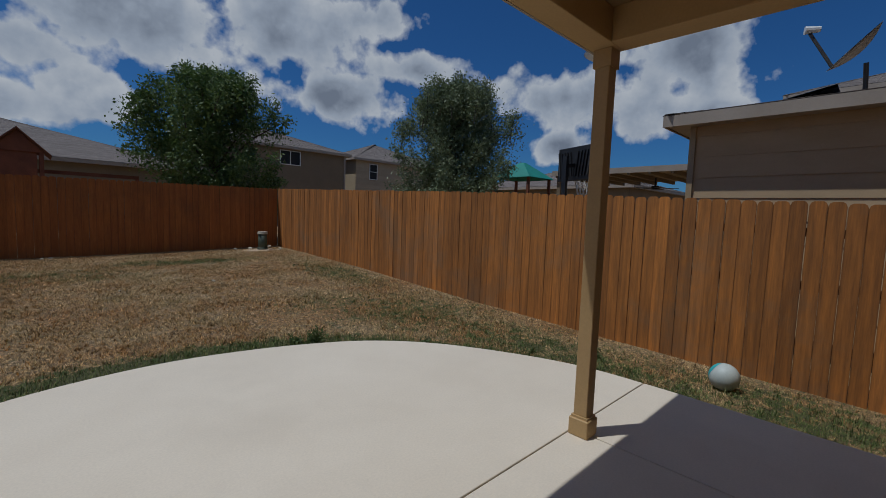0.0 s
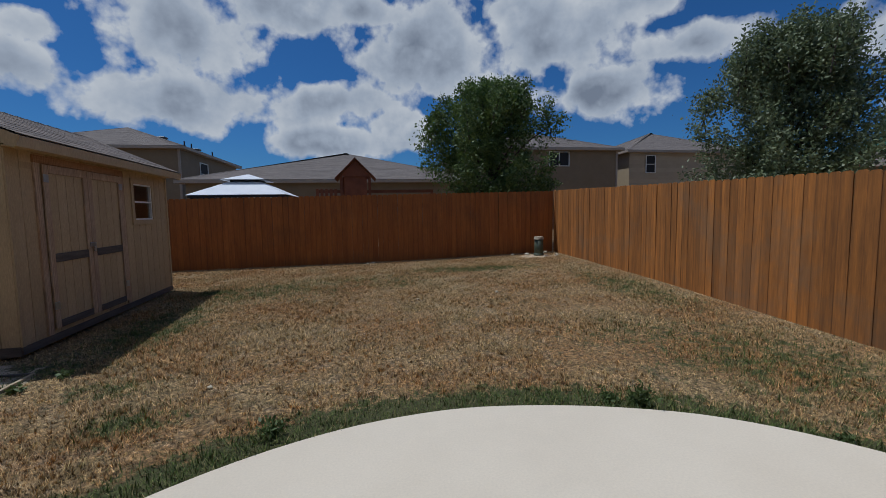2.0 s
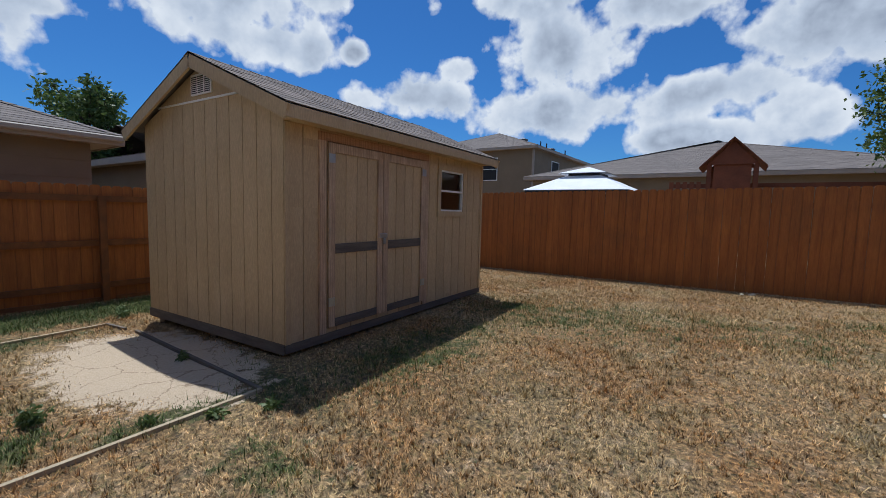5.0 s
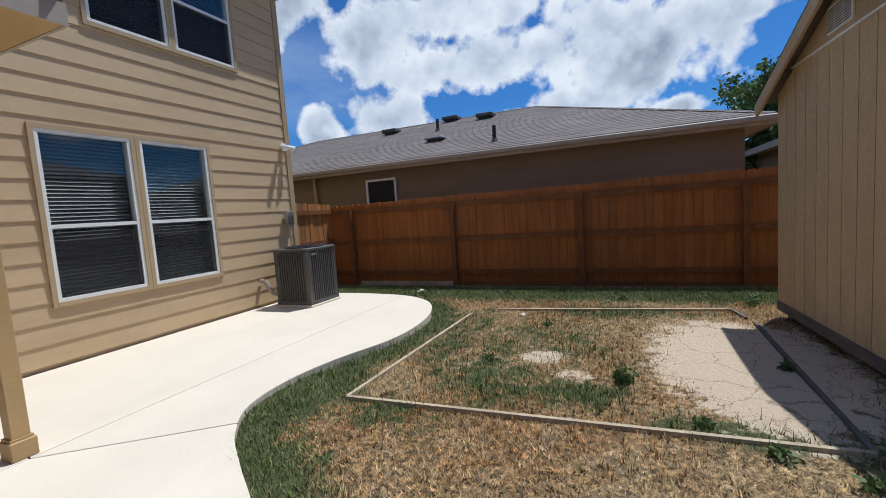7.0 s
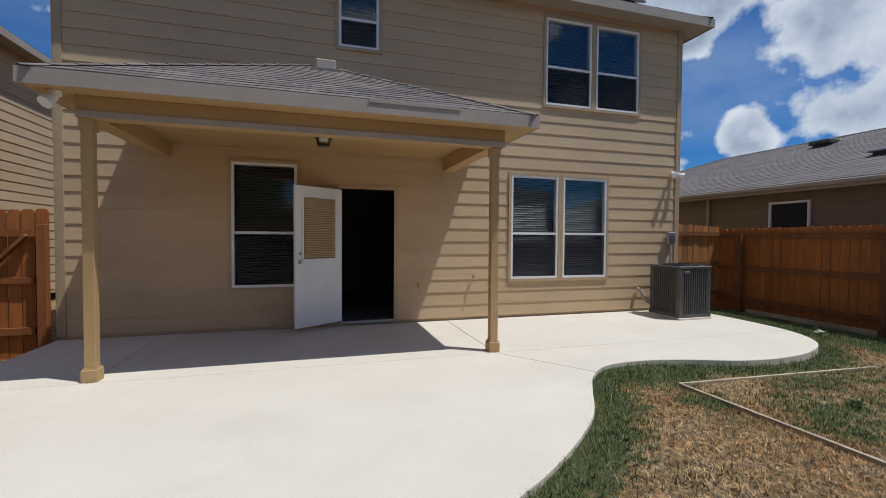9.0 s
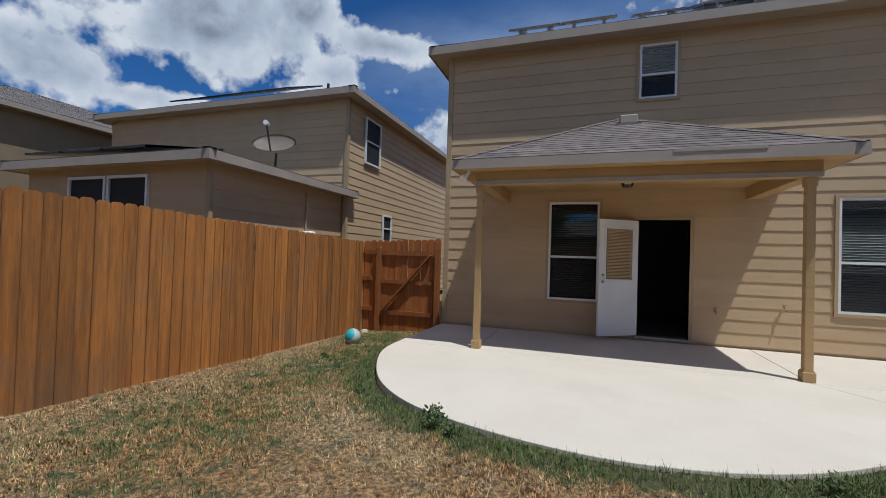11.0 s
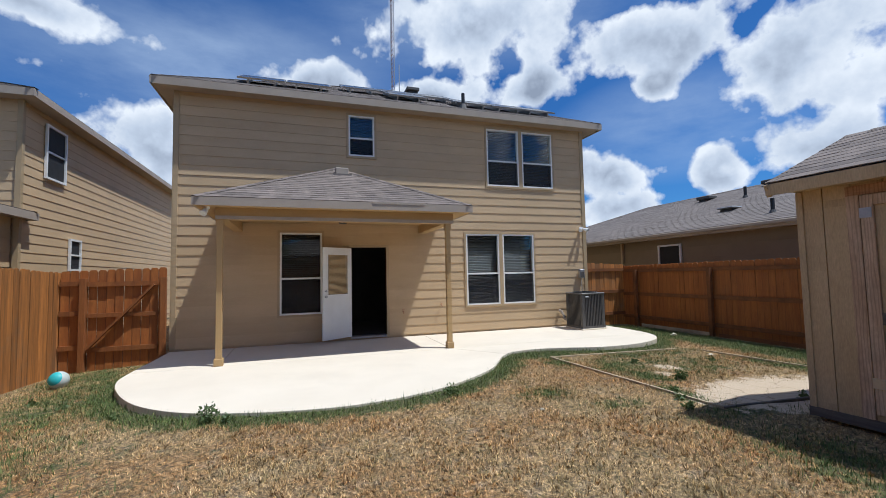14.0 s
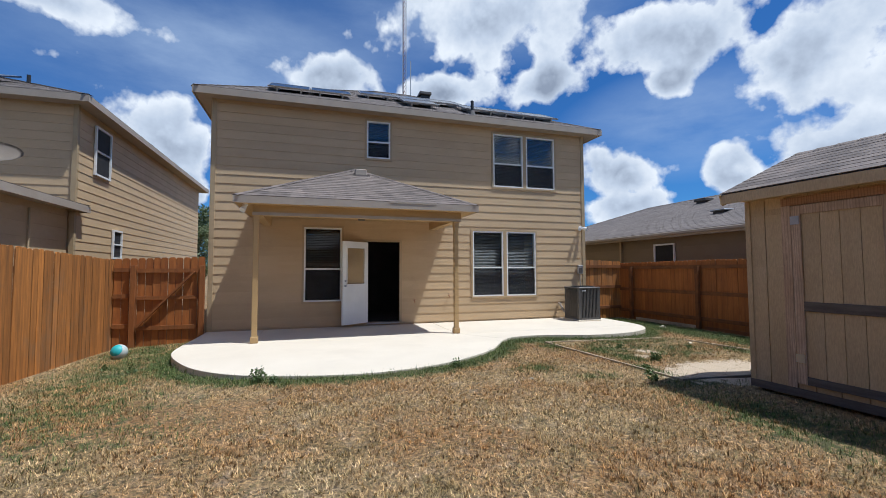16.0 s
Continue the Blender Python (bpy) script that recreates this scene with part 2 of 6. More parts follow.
M["ball"] = surface("ball_white", (0.62, 0.66, 0.60), (0.52, 0.58, 0.54), 5, rough=0.5, bump=0.05)
M["teal"] = surface("ball_teal", (0.03, 0.33, 0.34), (0.05, 0.42, 0.42), 5, rough=0.5, bump=0.05)
M["rock"] = surface("limestone", (0.60, 0.55, 0.42), (0.48, 0.42, 0.31), 9, rough=0.9, bump=0.5, fine=30)
M["far_wall"] = surface("far_siding", (0.25, 0.187, 0.115), (0.22, 0.162, 0.098), 1.2, rough=0.75, bump=0.1, rand=0.06)
M["far_light"] = surface("far_light_siding", (0.46, 0.37, 0.25), (0.42, 0.33, 0.22), 1.2, rough=0.75, bump=0.1, rand=0.06)
M["bark"] = surface("bark", (0.10, 0.075, 0.055), (0.06, 0.045, 0.035), 8, (1, 1, 0.3), 0.9, 0.6, 25, 0.1, bumpd=0.02)
M["canvas"] = surface("white_canvas", (0.78, 0.79, 0.82), (0.70, 0.72, 0.75), 2, rough=0.7, bump=0.05, rand=0.0)
M["green_canvas"] = surface("green_canvas", (0.015, 0.20, 0.16), (0.02, 0.25, 0.20), 2, rough=0.7, bump=0.05, rand=0.0)
M["play"] = surface("playset_wood", (0.24, 0.085, 0.04), (0.17, 0.06, 0.03), 3, rough=0.8, bump=0.2, rand=0.1)

m, t, p = material("window_glass")
p.inputs["Base Color"].default_value = (0.82, 0.88, 0.9, 1)
p.inputs["Roughness"].default_value, p.inputs["Transmission Weight"].default_value, p.inputs["IOR"].default_value = 0.02, 1.0, 1.5
M["glass"] = m
m, t, p = material("lamp_glass")
p.inputs["Base Color"].default_value, p.inputs["Roughness"].default_value = (0.85, 0.85, 0.83, 1), 0.25
M["lamp"] = m


def leaf_material(name, a, b):
    m, t, p = material(name)
    r = node(t, "ShaderNodeNewGeometry").outputs["Random Per Island"]
    c = mixc(t, r, a, b)
    t.links.new(c, p.inputs["Base Color"])
    p.inputs["Roughness"].default_value = 0.55
    tr = node(t, "ShaderNodeBsdfTranslucent", {"Color": c})
    mx = node(t, "ShaderNodeMixShader", {0: 0.25, 1: p.outputs[0], 2: tr.outputs[0]})
    t.links.new(mx.outputs[0], t.nodes["Material Output"].inputs[0])
    return m


M["leaf"] = leaf_material("leaf", (0.05, 0.10, 0.022), (0.17, 0.235, 0.06))
M["leaf_grey"] = leaf_material("olive_leaf", (0.10, 0.14, 0.06), (0.24, 0.28, 0.14))
M["weed"] = leaf_material("weed_leaf", (0.07, 0.115, 0.03), (0.15, 0.20, 0.07))


def lawn_colours(t):
    """Dry straw, reddish thatch, bleached litter, green turf and bare soil, by place and by the masks that the meshes carry."""
    pos = node(t, "ShaderNodeNewGeometry").outputs["Position"]
    flat = node(t, "ShaderNodeVectorMath", {0: pos, 1: (1.0, 1.0, 0.35)}, operation="MULTIPLY").outputs[0]
    n1 = node(t, "ShaderNodeTexNoise", {"Vector": flat, "Scale": 0.75, "Detail": 6.0, "Roughness": 0.6}).outputs[0]
    n2 = node(t, "ShaderNodeTexNoise", {"Vector": flat, "Scale": 4.5, "Detail": 7.0, "Roughness": 0.72}).outputs[0]
    n3 = node(t, "ShaderNodeTexNoise", {"Vector": flat, "Scale": 34.0, "Detail": 5.0, "Roughness": 0.75}).outputs[0]
    n4 = node(t, "ShaderNodeTexNoise", {"Vector": flat, "Scale": 15.0, "Detail": 4.0, "Roughness": 0.65}).outputs[0]
    tuft = node(t, "ShaderNodeTexVoronoi", {"Vector": flat, "Scale": 36.0}).outputs["Color"]
    tv = node(t, "ShaderNodeSeparateColor", {0: tuft})
    dry = mixc(t, ramp(t, n1, [(0.40, 0.0), (0.60, 1.0)]), (0.51, 0.38, 0.195), (0.44, 0.255, 0.098))
    dry = mixc(t, ramp(t, n4, [(0.48, 0.0), (0.68, 0.7)]), dry, (0.56, 0.42, 0.25))
    dry = mixc(t, ramp(t, n2, [(0.53, 0.0), (0.72, 0.8)]), dry, (0.50, 0.42, 0.32))
    dry = mixc(t, ramp(t, n2, [(0.28, 0.9), (0.44, 0.0)]), dry, (0.21, 0.125, 0.052))
    n5 = node(t, "ShaderNodeTexNoise", {"Vector": flat, "Scale": 1.7, "Detail": 5.0, "Roughness": 0.65}).outputs[0]
    dry = mixc(t, ramp(t, n5, [(0.52, 0.0), (0.68, 0.6)]), dry, (0.25, 0.20, 0.085))
    dry = mixc(t, ramp(t, tv.outputs[0], [(0.72, 0.0), (1.0, 0.75)]), dry, (0.22, 0.19, 0.075))
    dry = mixc(t, 1.0, dry, ramp(t, tv.outputs[1], [(0.0, 0.62), (0.5, 1.0), (1.0, 1.36)]), "MULTIPLY")
    dry = mixc(t, 1.0, dry, ramp(t, n3, [(0.36, 0.62), (0.64, 1.36)]), "MULTIPLY")
    g = node(t, "ShaderNodeAttribute", attribute_name="green").outputs["Fac"]
    d = node(t, "ShaderNodeAttribute", attribute_name="soil").outputs["Fac"]
    ragged = maths(t, "ADD", maths(t, "MULTIPLY_ADD", n2, 1.7, -0.80), maths(t, "MULTIPLY_ADD", n4, 1.1, -0.52))
    gm = ramp(t, maths(t, "ADD", g, ragged), [(0.42, 0.0), (0.62, 1.0)])
    dm = ramp(t, maths(t, "ADD", d, maths(t, "MULTIPLY_ADD", n2, 1.3, -0.65)), [(0.44, 0.0), (0.54, 1.0)])
    return pos, n3, dry, gm, dm, tv.outputs[2]


m, t, p = material("lawn")
pos, n3, dry, gm, dm, tr_ = lawn_colours(t)
c = mixc(t, 1.0, dry, (0.60, 0.55, 0.50), "MULTIPLY")
c = mixc(t, gm, c, (0.085, 0.085, 0.028))
c = mixc(t, 1.0, c, ramp(t, n3, [(0.32, 0.35), (0.68, 1.45)]), "MULTIPLY")
bent = node(t, "ShaderNodeVectorMath", {0: node(t, "ShaderNodeTexNoise", {"Vector": pos, "Scale": 4.0, "Detail": 6.0, "Roughness": 0.65}).outputs["Color"], 1: (0.34, 0.34, 0.0), 2: pos}, operation="MULTIPLY_ADD").outputs[0]
crack = node(t, "ShaderNodeTexVoronoi", {"Vector": bent, "Scale": 2.1}, feature="DISTANCE_TO_EDGE").outputs["Distance"]
earth = mixc(t, ramp(t, n3, [(0.3, 0.0), (0.7, 1.0)]), (0.50, 0.385, 0.255), (0.60, 0.48, 0.345))
earth = mixc(t, ramp(t, crack, [(0.004, 0.75), (0.015, 0.0)]), earth, (0.22, 0.15, 0.09))
c = mixc(t, dm, c, earth)
t.links.new(c, p.inputs["Base Color"])
p.inputs["Roughness"].default_value = 0.95
t.links.new(node(t, "ShaderNodeBump", {"Height": n3, "Strength": 0.8, "Distance": 0.025}).outputs[0], p.inputs["Normal"])
M["lawn"] = m
m, t, p = material("grass_blade")
pos, n3, dry, gm, dm, tr_ = lawn_colours(t)
r = node(t, "ShaderNodeNewGeometry").outputs["Random Per Island"]
dry = mixc(t, 1.0, dry, ramp(t, r, [(0.0, (0.42, 0.37, 0.31)), (0.55, (1.02, 0.97, 0.90)), (1.0, (1.55, 1.48, 1.36))]), "MULTIPLY")
live = ramp(t, r, [(0.0, (0.050, 0.085, 0.016)), (0.6, (0.11, 0.155, 0.034)), (0.85, (0.19, 0.21, 0.06)), (1.0, (0.36, 0.28, 0.13))])
live = mixc(t, 1.0, live, ramp(t, tr_, [(0.0, 0.6), (1.0, 1.35)]), "MULTIPLY")
c = mixc(t, gm, dry, live)
t.links.new(c, p.inputs["Base Color"])
p.inputs["Roughness"].default_value = 0.8
M["blade"] = m


# ---- building blocks ----
WORLD_OF = {}


def thing(name, at=(0, 0, 0), label="", category="", group="", kind=""):
    ob = new(name)
    ob.location = at
    WORLD_OF[ob] = Matrix.Translation(at)
    return tagged(ob, label, category, group, kind)


def to_mesh(name, bm):
    me = bpy.data.meshes.new(name)
    bm.to_mesh(me)
    bm.free()
    return me


def part(name, bm, mat, parent=None, label="", at=None, smooth=False):
    """One mesh object under a thing or under a part; shapes are given in the world unless at is given."""
    me = to_mesh(name, bm) if isinstance(bm, bmesh.types.BMesh) else bm
    if not me.materials:
        me.materials.append(M[mat] if isinstance(mat, str) else mat)
    if smooth:
        for f in me.polygons:
            f.use_smooth = True
    ob = new(name, me)
    if at is not None:
        ob.matrix_basis = at
    if parent is not None:
        ob.parent = parent
        ob.matrix_parent_inverse = WORLD_OF[parent].inverted()
    WORLD_OF[ob] = at if at is not None else Matrix.Identity(4)
    if label:
        ob["label"] = label
    return ob


def box(bm, x0, x1, y0, y1, z0, z1, m=None, chamfer=0.0):
    vs = [bm.verts.new((x, y, z)) for x in (x0, x1) for y in (y0, y1) for z in (z0, z1)]
    fs = [bm.faces.new([vs[i] for i in q]) for q in ((0, 1, 3, 2), (4, 6, 7, 5), (0, 4, 5, 1), (2, 3, 7, 6), (0, 2, 6, 4), (1, 5, 7, 3))]
    if chamfer:
        es = {e for f in fs for e in f.edges}
        out = bmesh.ops.bevel(bm, geom=list(es), offset=chamfer, segments=1, affect="EDGES", profile=0.5)
        vs = list({v for f in out["faces"] for v in f.verts} | {v for v in vs if v.is_valid})
    if m is not None:
        for v in vs:
            v.co = m @ v.co
    return bm


def boxed(*a, **k):
    return box(bmesh.new(), *a, **k)


def bar(bm, p, q, w, h=None, up=(0, 0, 1)):
    """A square bar from p to q."""
    p, q = Vector(p), Vector(q)
    d = (q - p).normalized()
    s = d.cross(Vector(up))
    s = s.normalized() if s.length > 1e-4 else Vector((1, 0, 0))
    u = s.cross(d)
    s, u = s * w / 2, u * (h or w) / 2
    a = [bm.verts.new(p + i * s + j * u) for i, j in ((-1, -1), (1, -1), (1, 1), (-1, 1))]
    b = [bm.verts.new(q + i * s + j * u) for i, j in ((-1, -1), (1, -1), (1, 1), (-1, 1))]
    bm.faces.new(a[::-1]), bm.faces.new(b)
    for i in range(4):
        bm.faces.new((a[i], a[(i + 1) % 4], b[(i + 1) % 4], b[i]))
    return bm


def tube(bm, p, q, r0, r1=None, n=10):
    p, q = Vector(p), Vector(q)
    d = (q - p)
    m = Matrix.Translation((p + q) / 2) @ d.to_track_quat("Z", "Y").to_matrix().to_4x4()
    bmesh.ops.create_cone(bm, cap_ends=True, segments=n, radius1=r0, radius2=r0 if r1 is None else r1, depth=d.length, matrix=m)
    return bm


def prism(bm, outline, h0, h1):
    """An upright solid over a flat outline (x, y)."""
    a = [bm.verts.new((x, y, h0)) for x, y in outline]
    b = [bm.verts.new((x, y, h1)) for x, y in outline]
    n = len(a)
    bm.faces.new(a[::-1]), bm.faces.new(b)
    for i in range(n):
        bm.faces.new((a[i], a[(i + 1) % n], b[(i + 1) % n], b[i]))
    bmesh.ops.recalc_face_normals(bm, faces=bm.faces)
    return bm


def clipped(rect, holes):
    """The rectangles that are left of rect (a0, a1, b0, b1) when the holes are cut out."""
    a0, a1, b0, b1 = rect
    cuts = sorted({b0, b1, *[v for h in holes for v in h[2:] if b0 < v < b1]})
    out = []
    for lo, hi in zip(cuts, cuts[1:]):
        x = a0
        for h in sorted(h for h in holes if h[2] < hi - 1e-6 and h[3] > lo + 1e-6 and h[1] > a0 and h[0] < a1):
            if h[0] > x:
                out.append((x, h[0], lo, hi))
            x = max(x, h[1])
        if x < a1:
            out.append((x, a1, lo, hi))
    return out


def lap_board(x0, x1, z0, z1, holes, y, thick=0.014, axis=0, side=1, row=None):
    """One course of lap siding, thick at its lower edge, cut out round the openings. axis 0: runs along x, 1: along y."""
    bm = bmesh.new()
    for a, b, lo, hi in clipped((x0, x1, z0, z1), holes):
        r0, r1 = row or (z0, z1)
        t0, t1 = thick - (lo - r0) / (r1 - r0) * (thick - 0.004), thick - (hi - r0) / (r1 - r0) * (thick - 0.004)
        ring = ((0, lo), (t0, lo), (t1, hi), (0, hi))
        va, vb = [], []
        for off, z in ring:
            yy = y + side * off
            va.append(bm.verts.new((a, yy, z) if axis == 0 else (yy, a, z)))
            vb.append(bm.verts.new((b, yy, z) if axis == 0 else (yy, b, z)))
        bm.faces.new(va), bm.faces.new(vb[::-1])
        for i in range(4):
            bm.faces.new((va[i], vb[i], vb[(i + 1) % 4], va[(i + 1) % 4]))
    bmesh.ops.recalc_face_normals(bm, faces=bm.faces)
    return bm


def shingles(bm, a, b, c, d, row=0.14, tab=0.32, thick=0.006, seed=1):
    """Courses of shingle tabs over a roof face: eave from a to b, top from d to c."""
    rng = random.Random(seed)
    a, b, c, d = (Vector(v) for v in (a, b, c, d))
    n = (b - a).cross(d - a).normalized()
    if n.z < 0:
        n = -n
    up = ((d + c) / 2 - (a + b) / 2)
    rows = max(1, int(up.length / row))
    for i in range(rows):
        f0, f1 = i / rows, (i + 1.25) / rows
        f1 = min(f1, 1.0)
        l0, r0, l1, r1 = a.lerp(d, f0), b.lerp(c, f0), a.lerp(d, f1), b.lerp(c, f1)
        length = (r0 - l0).length
        k = max(1, int(length / tab))
        s = rng.random() / k
        us = [0.0] + [u for u in (j / k + s for j in range(k)) if 0.01 < u < 0.99] + [1.0]
        for u0, u1 in zip(us, us[1:]):
            h = thick * (0.7 + 0.6 * rng.random())
            p0, p1, q1, q0 = l0.lerp(r0, u0), l0.lerp(r0, u1), l1.lerp(r1, u1), l1.lerp(r1, u0)
            v = [bm.verts.new(x) for x in (p0 + n * h, p1 + n * h, q1 + n * 0.001, q0 + n * 0.001, p0 - n * 0.002, p1 - n * 0.002)]
            bm.faces.new(v[:4]) if (q1 - q0).length > 1e-4 else bm.faces.new(v[:3])
            bm.faces.new((v[4], v[5], v[1], v[0]))
    return bm


def cap(bm, p, q, sides, w=0.11, step=0.2):
    """Overlapping folded cap shingles along a ridge or hip from p to q; sides: a point on each of the two slopes."""
    p, q = Vector(p), Vector(q)
    d = (q - p).normalized()
    n = max(1, int((q - p).length / step))
    out = []
    for c in sides:
        o = Vector(c) - p
        out.append((o - d * o.dot(d)).normalized() * w)
    up = -(out[0] + out[1])
    up = up.normalized() if up.length > 1e-4 else Vector((0, 0, 1))
    for i in range(n):
        a, b = p.lerp(q, i / n), p.lerp(q, min(1.0, (i + 1.2) / n))
        lo, hi = up * 0.020, up * 0.012
        v = [bm.verts.new(k) for k in (a + out[0] + lo, a + lo, a + out[1] + lo, b + out[0] + hi, b + hi, b + out[1] + hi)]
        bm.faces.new((v[0], v[1], v[4], v[3])), bm.faces.new((v[1], v[2], v[5], v[4]))
    return bm


# ---- ground ----
GX, GY = (-7.4, -2.4, 2.0, 6.3), (0.0, 3.0, 6.0, 10.0, 14.2)
GZ = ((-0.15, -0.06, -0.06, -0.30), (-0.15, -0.05, -0.04, -0.21), (-0.14, -0.04, -0.02, -0.10), (-0.08, -0.01, 0.04, 0.10), (-0.01, 0.03, 0.09, 0.22))


def ground_z(x, y):
    def place(v, s):
        v = min(max(v, s[0]), s[-1])
        i = max(k for k in range(len(s) - 1) if s[k] <= v)
        f = (v - s[i]) / (s[i + 1] - s[i])
        return i, f
    i, u = place(x, GX)
    j, v = place(y, GY)
    lo = GZ[j][i] * (1 - u) + GZ[j][i + 1] * u
    hi = GZ[j + 1][i] * (1 - u) + GZ[j + 1][i + 1] * u
    return lo * (1 - v) + hi * v


def ground_heights(x, y):
    """The same heights for arrays of places."""
    gx_, gy_, gz_ = np.array(GX), np.array(GY), np.array(GZ)
    x, y = np.clip(x, gx_[0], gx_[-1]), np.clip(y, gy_[0], gy_[-1])
    i = np.clip(np.searchsorted(gx_, x, "right") - 1, 0, len(gx_) - 2)
    j = np.clip(np.searchsorted(gy_, y, "right") - 1, 0, len(gy_) - 2)
    u, v = (x - gx_[i]) / (gx_[i + 1] - gx_[i]), (y - gy_[j]) / (gy_[j + 1] - gy_[j])
    lo = gz_[j, i] * (1 - u) + gz_[j, i + 1] * u
    hi = gz_[j + 1, i] * (1 - u) + gz_[j + 1, i + 1] * u
    return lo * (1 - v) + hi * v


EDGE = [(4.46, 0.02), (4.47, 1.0), (4.49, 1.95), (4.45, 2.62), (4.22, 3.3), (3.80, 4.05), (3.25, 4.58), (2.6, 4.88), (1.9, 5.05), (1.3, 5.08), (0.6, 4.94), (-0.1, 4.6), (-0.85, 4.0),
        (-1.25, 3.45), (-1.5, 3.12), (-1.85, 2.86), (-2.35, 2.80), (-2.9, 2.90), (-3.5, 3.1), (-4.1, 3.14), (-4.75, 3.02), (-5.35, 2.70), (-5.72, 2.15), (-5.84, 1.5), (-5.86, 0.8), (-5.82, 0.02)]


def smooth_curve(pts, n=5):
    out = []
    for i in range(len(pts) - 1):
        p0, p1, p2, p3 = (Vector(pts[min(max(i + k, 0), len(pts) - 1)]) for k in (-1, 0, 1, 2))
        for s in range(n):
            u = s / n
            out.append(0.5 * ((2 * p1) + (p2 - p0) * u + (2 * p0 - 5 * p1 + 4 * p2 - p3) * u * u + (3 * p1 - p0 - 3 * p2 + p3) * u ** 3))
    return [(v[0], v[1]) for v in out] + [pts[-1]]


CURVE = smooth_curve(EDGE)
CV = np.array(CURVE)


def patio_distance(x, y):
    """Metres from the patio's edge for arrays of places; negative on the slab."""
    x, y = np.atleast_1d(x), np.atleast_1d(y)
    d = np.full(x.shape, 1e9)
    inside = np.zeros(x.shape, bool)
    loop = np.vstack([CV, CV[:1]])
    for (ax, ay), (bx, by) in zip(loop, loop[1:]):
        ex, ey = bx - ax, by - ay
        u = np.clip(((x - ax) * ex + (y - ay) * ey) / (ex * ex + ey * ey + 1e-12), 0, 1)
        d = np.minimum(d, np.hypot(x - ax - u * ex, y - ay - u * ey))
        cross = ((ay > y) != (by > y)) & (x < (bx - ax) * (y - ay) / (by - ay + 1e-12) + ax)
        inside ^= cross
    return np.where(inside, -d, d)


def blob(x, y, cx, cy, rx, ry):
    return np.clip(1.3 - np.hypot((x - cx) / rx, (y - cy) / ry), 0, 1)


def masks(x, y):
    """Where the lawn is green and where the soil lies bare."""
    d = patio_distance(x, y)
    green = np.clip(1.0 - d / 0.60, 0, 1) * 1.1
    green = np.maximum(green, 0.9 * blob(x, y, -2.2, 3.1, 0.9, 0.45))
    green = np.maximum(green, 0.42 * blob(x, y, -3.9, 4.6, 1.5, 1.1))
    green = np.maximum(green, 0.50 * blob(x, y, 4.9, 3.0, 1.3, 2.6))
    green = np.maximum(green, 0.52 * blob(x, y, 5.4, 1.0, 1.0, 1.6))
    green = np.maximum(green, 0.40 * blob(x, y, 4.8, 5.6, 1.8, 1.6))
    green = np.maximum(green, 1.15 * np.clip(1 - np.abs(x + 6.6) / 0.95, 0, 1))
    green = np.maximum(green, 0.52 * blob(x, y, -3.0, 4.4, 0.7, 0.8))
    green = np.maximum(green, 0.50 * blob(x, y, -4.3, 3.6, 1.3, 0.6))
    green = np.maximum(green, 0.55 * blob(x, y, -2.0, 10.6, 0.6, 0.5))
    green = np.maximum(green, 0.40 * blob(x, y, -1.2, 10.4, 2.2, 1.4))
    green = np.maximum(green, 0.32 * blob(x, y, 1.2, 10.6, 1.4, 0.8))
    green = np.maximum(green, 0.42 * blob(x, y, 2.4, 12.2, 1.1, 0.4))
    green = np.maximum(green, 0.45 * blob(x, y, -1.4, 6.1, 0.5, 0.3))
    # weeds along the shed front; their green also deepens the shed's shade
    green = np.maximum(green, 0.48 * blob(x, y, -1.95, 8.2, 0.8, 1.9))
    green = np.maximum(green, 0.6 * blob(x, y, -2.7, 6.75, 1.2, 0.35))
    green = np.maximum(green, 0.5 * blob(x, y, -0.9, 5.4, 0.5, 0.4))
    green = np.maximum(green, 0.50 * blob(x, y, 3.4, 11.9, 1.9, 0.5))
    green = np.maximum(green, 0.42 * blob(x, y, 5.4, 9.2, 0.8, 2.4))
    green = np.maximum(green, 0.34 * blob(x, y, 0.4, 11.2, 2.6, 0.8))
    for cx, cy, rx, ry, k in ((-3.7, 3.75, 0.8, 0.35, 0.6), (-2.65, 4.55, 0.4, 0.45, 0.6), (-2.75, 5.15, 0.35, 0.5, 0.68), (-4.0, 5.0, 0.6, 0.35, 0.5), (-2.42, 6.15, 0.22, 0.6, 0.85), (-5.4, 5.3, 0.5, 1.4, 0.55), (-2.1, 3.9, 0.3, 0.6, 0.55), (4.1, 6.6, 1.6, 0.9, 0.34)):
        green = np.maximum(green, k * blob(x, y, cx, cy, rx, ry))
    soil = 1.1 * blob(x, y, -3.75, 6.38, 1.6, 0.85)
    soil = np.maximum(soil, 0.66 * blob(x, y, -3.5, 4.75, 0.3, 0.32))
    soil = np.maximum(soil, 0.62 * blob(x, y, -3.12, 5.06, 0.22, 0.22))
    soil = np.maximum(soil, 0.55 * blob(x, y, -4.6, 5.9, 0.9, 0.3))
    soil = np.maximum(soil, 0.60 * blob(x, y, 5.4, 13.5, 1.0, 0.6))
    soil = np.maximum(soil, 0.9 * blob(x, y, -4.2, 9.1, 1.3, 1.8))
    soil = np.maximum(soil, 0.16 * blob(x, y, 2.6, 7.6, 2.2, 2.2))
    return green, soil, d


def add_masks(me, x, y):
    g, s, _ = masks(x, y)
    for k, v in (("green", g), ("soil", s)):
        at = me.attributes.new(k, "FLOAT", "POINT")
        at.data.foreach_set("value", v.astype(np.float32))


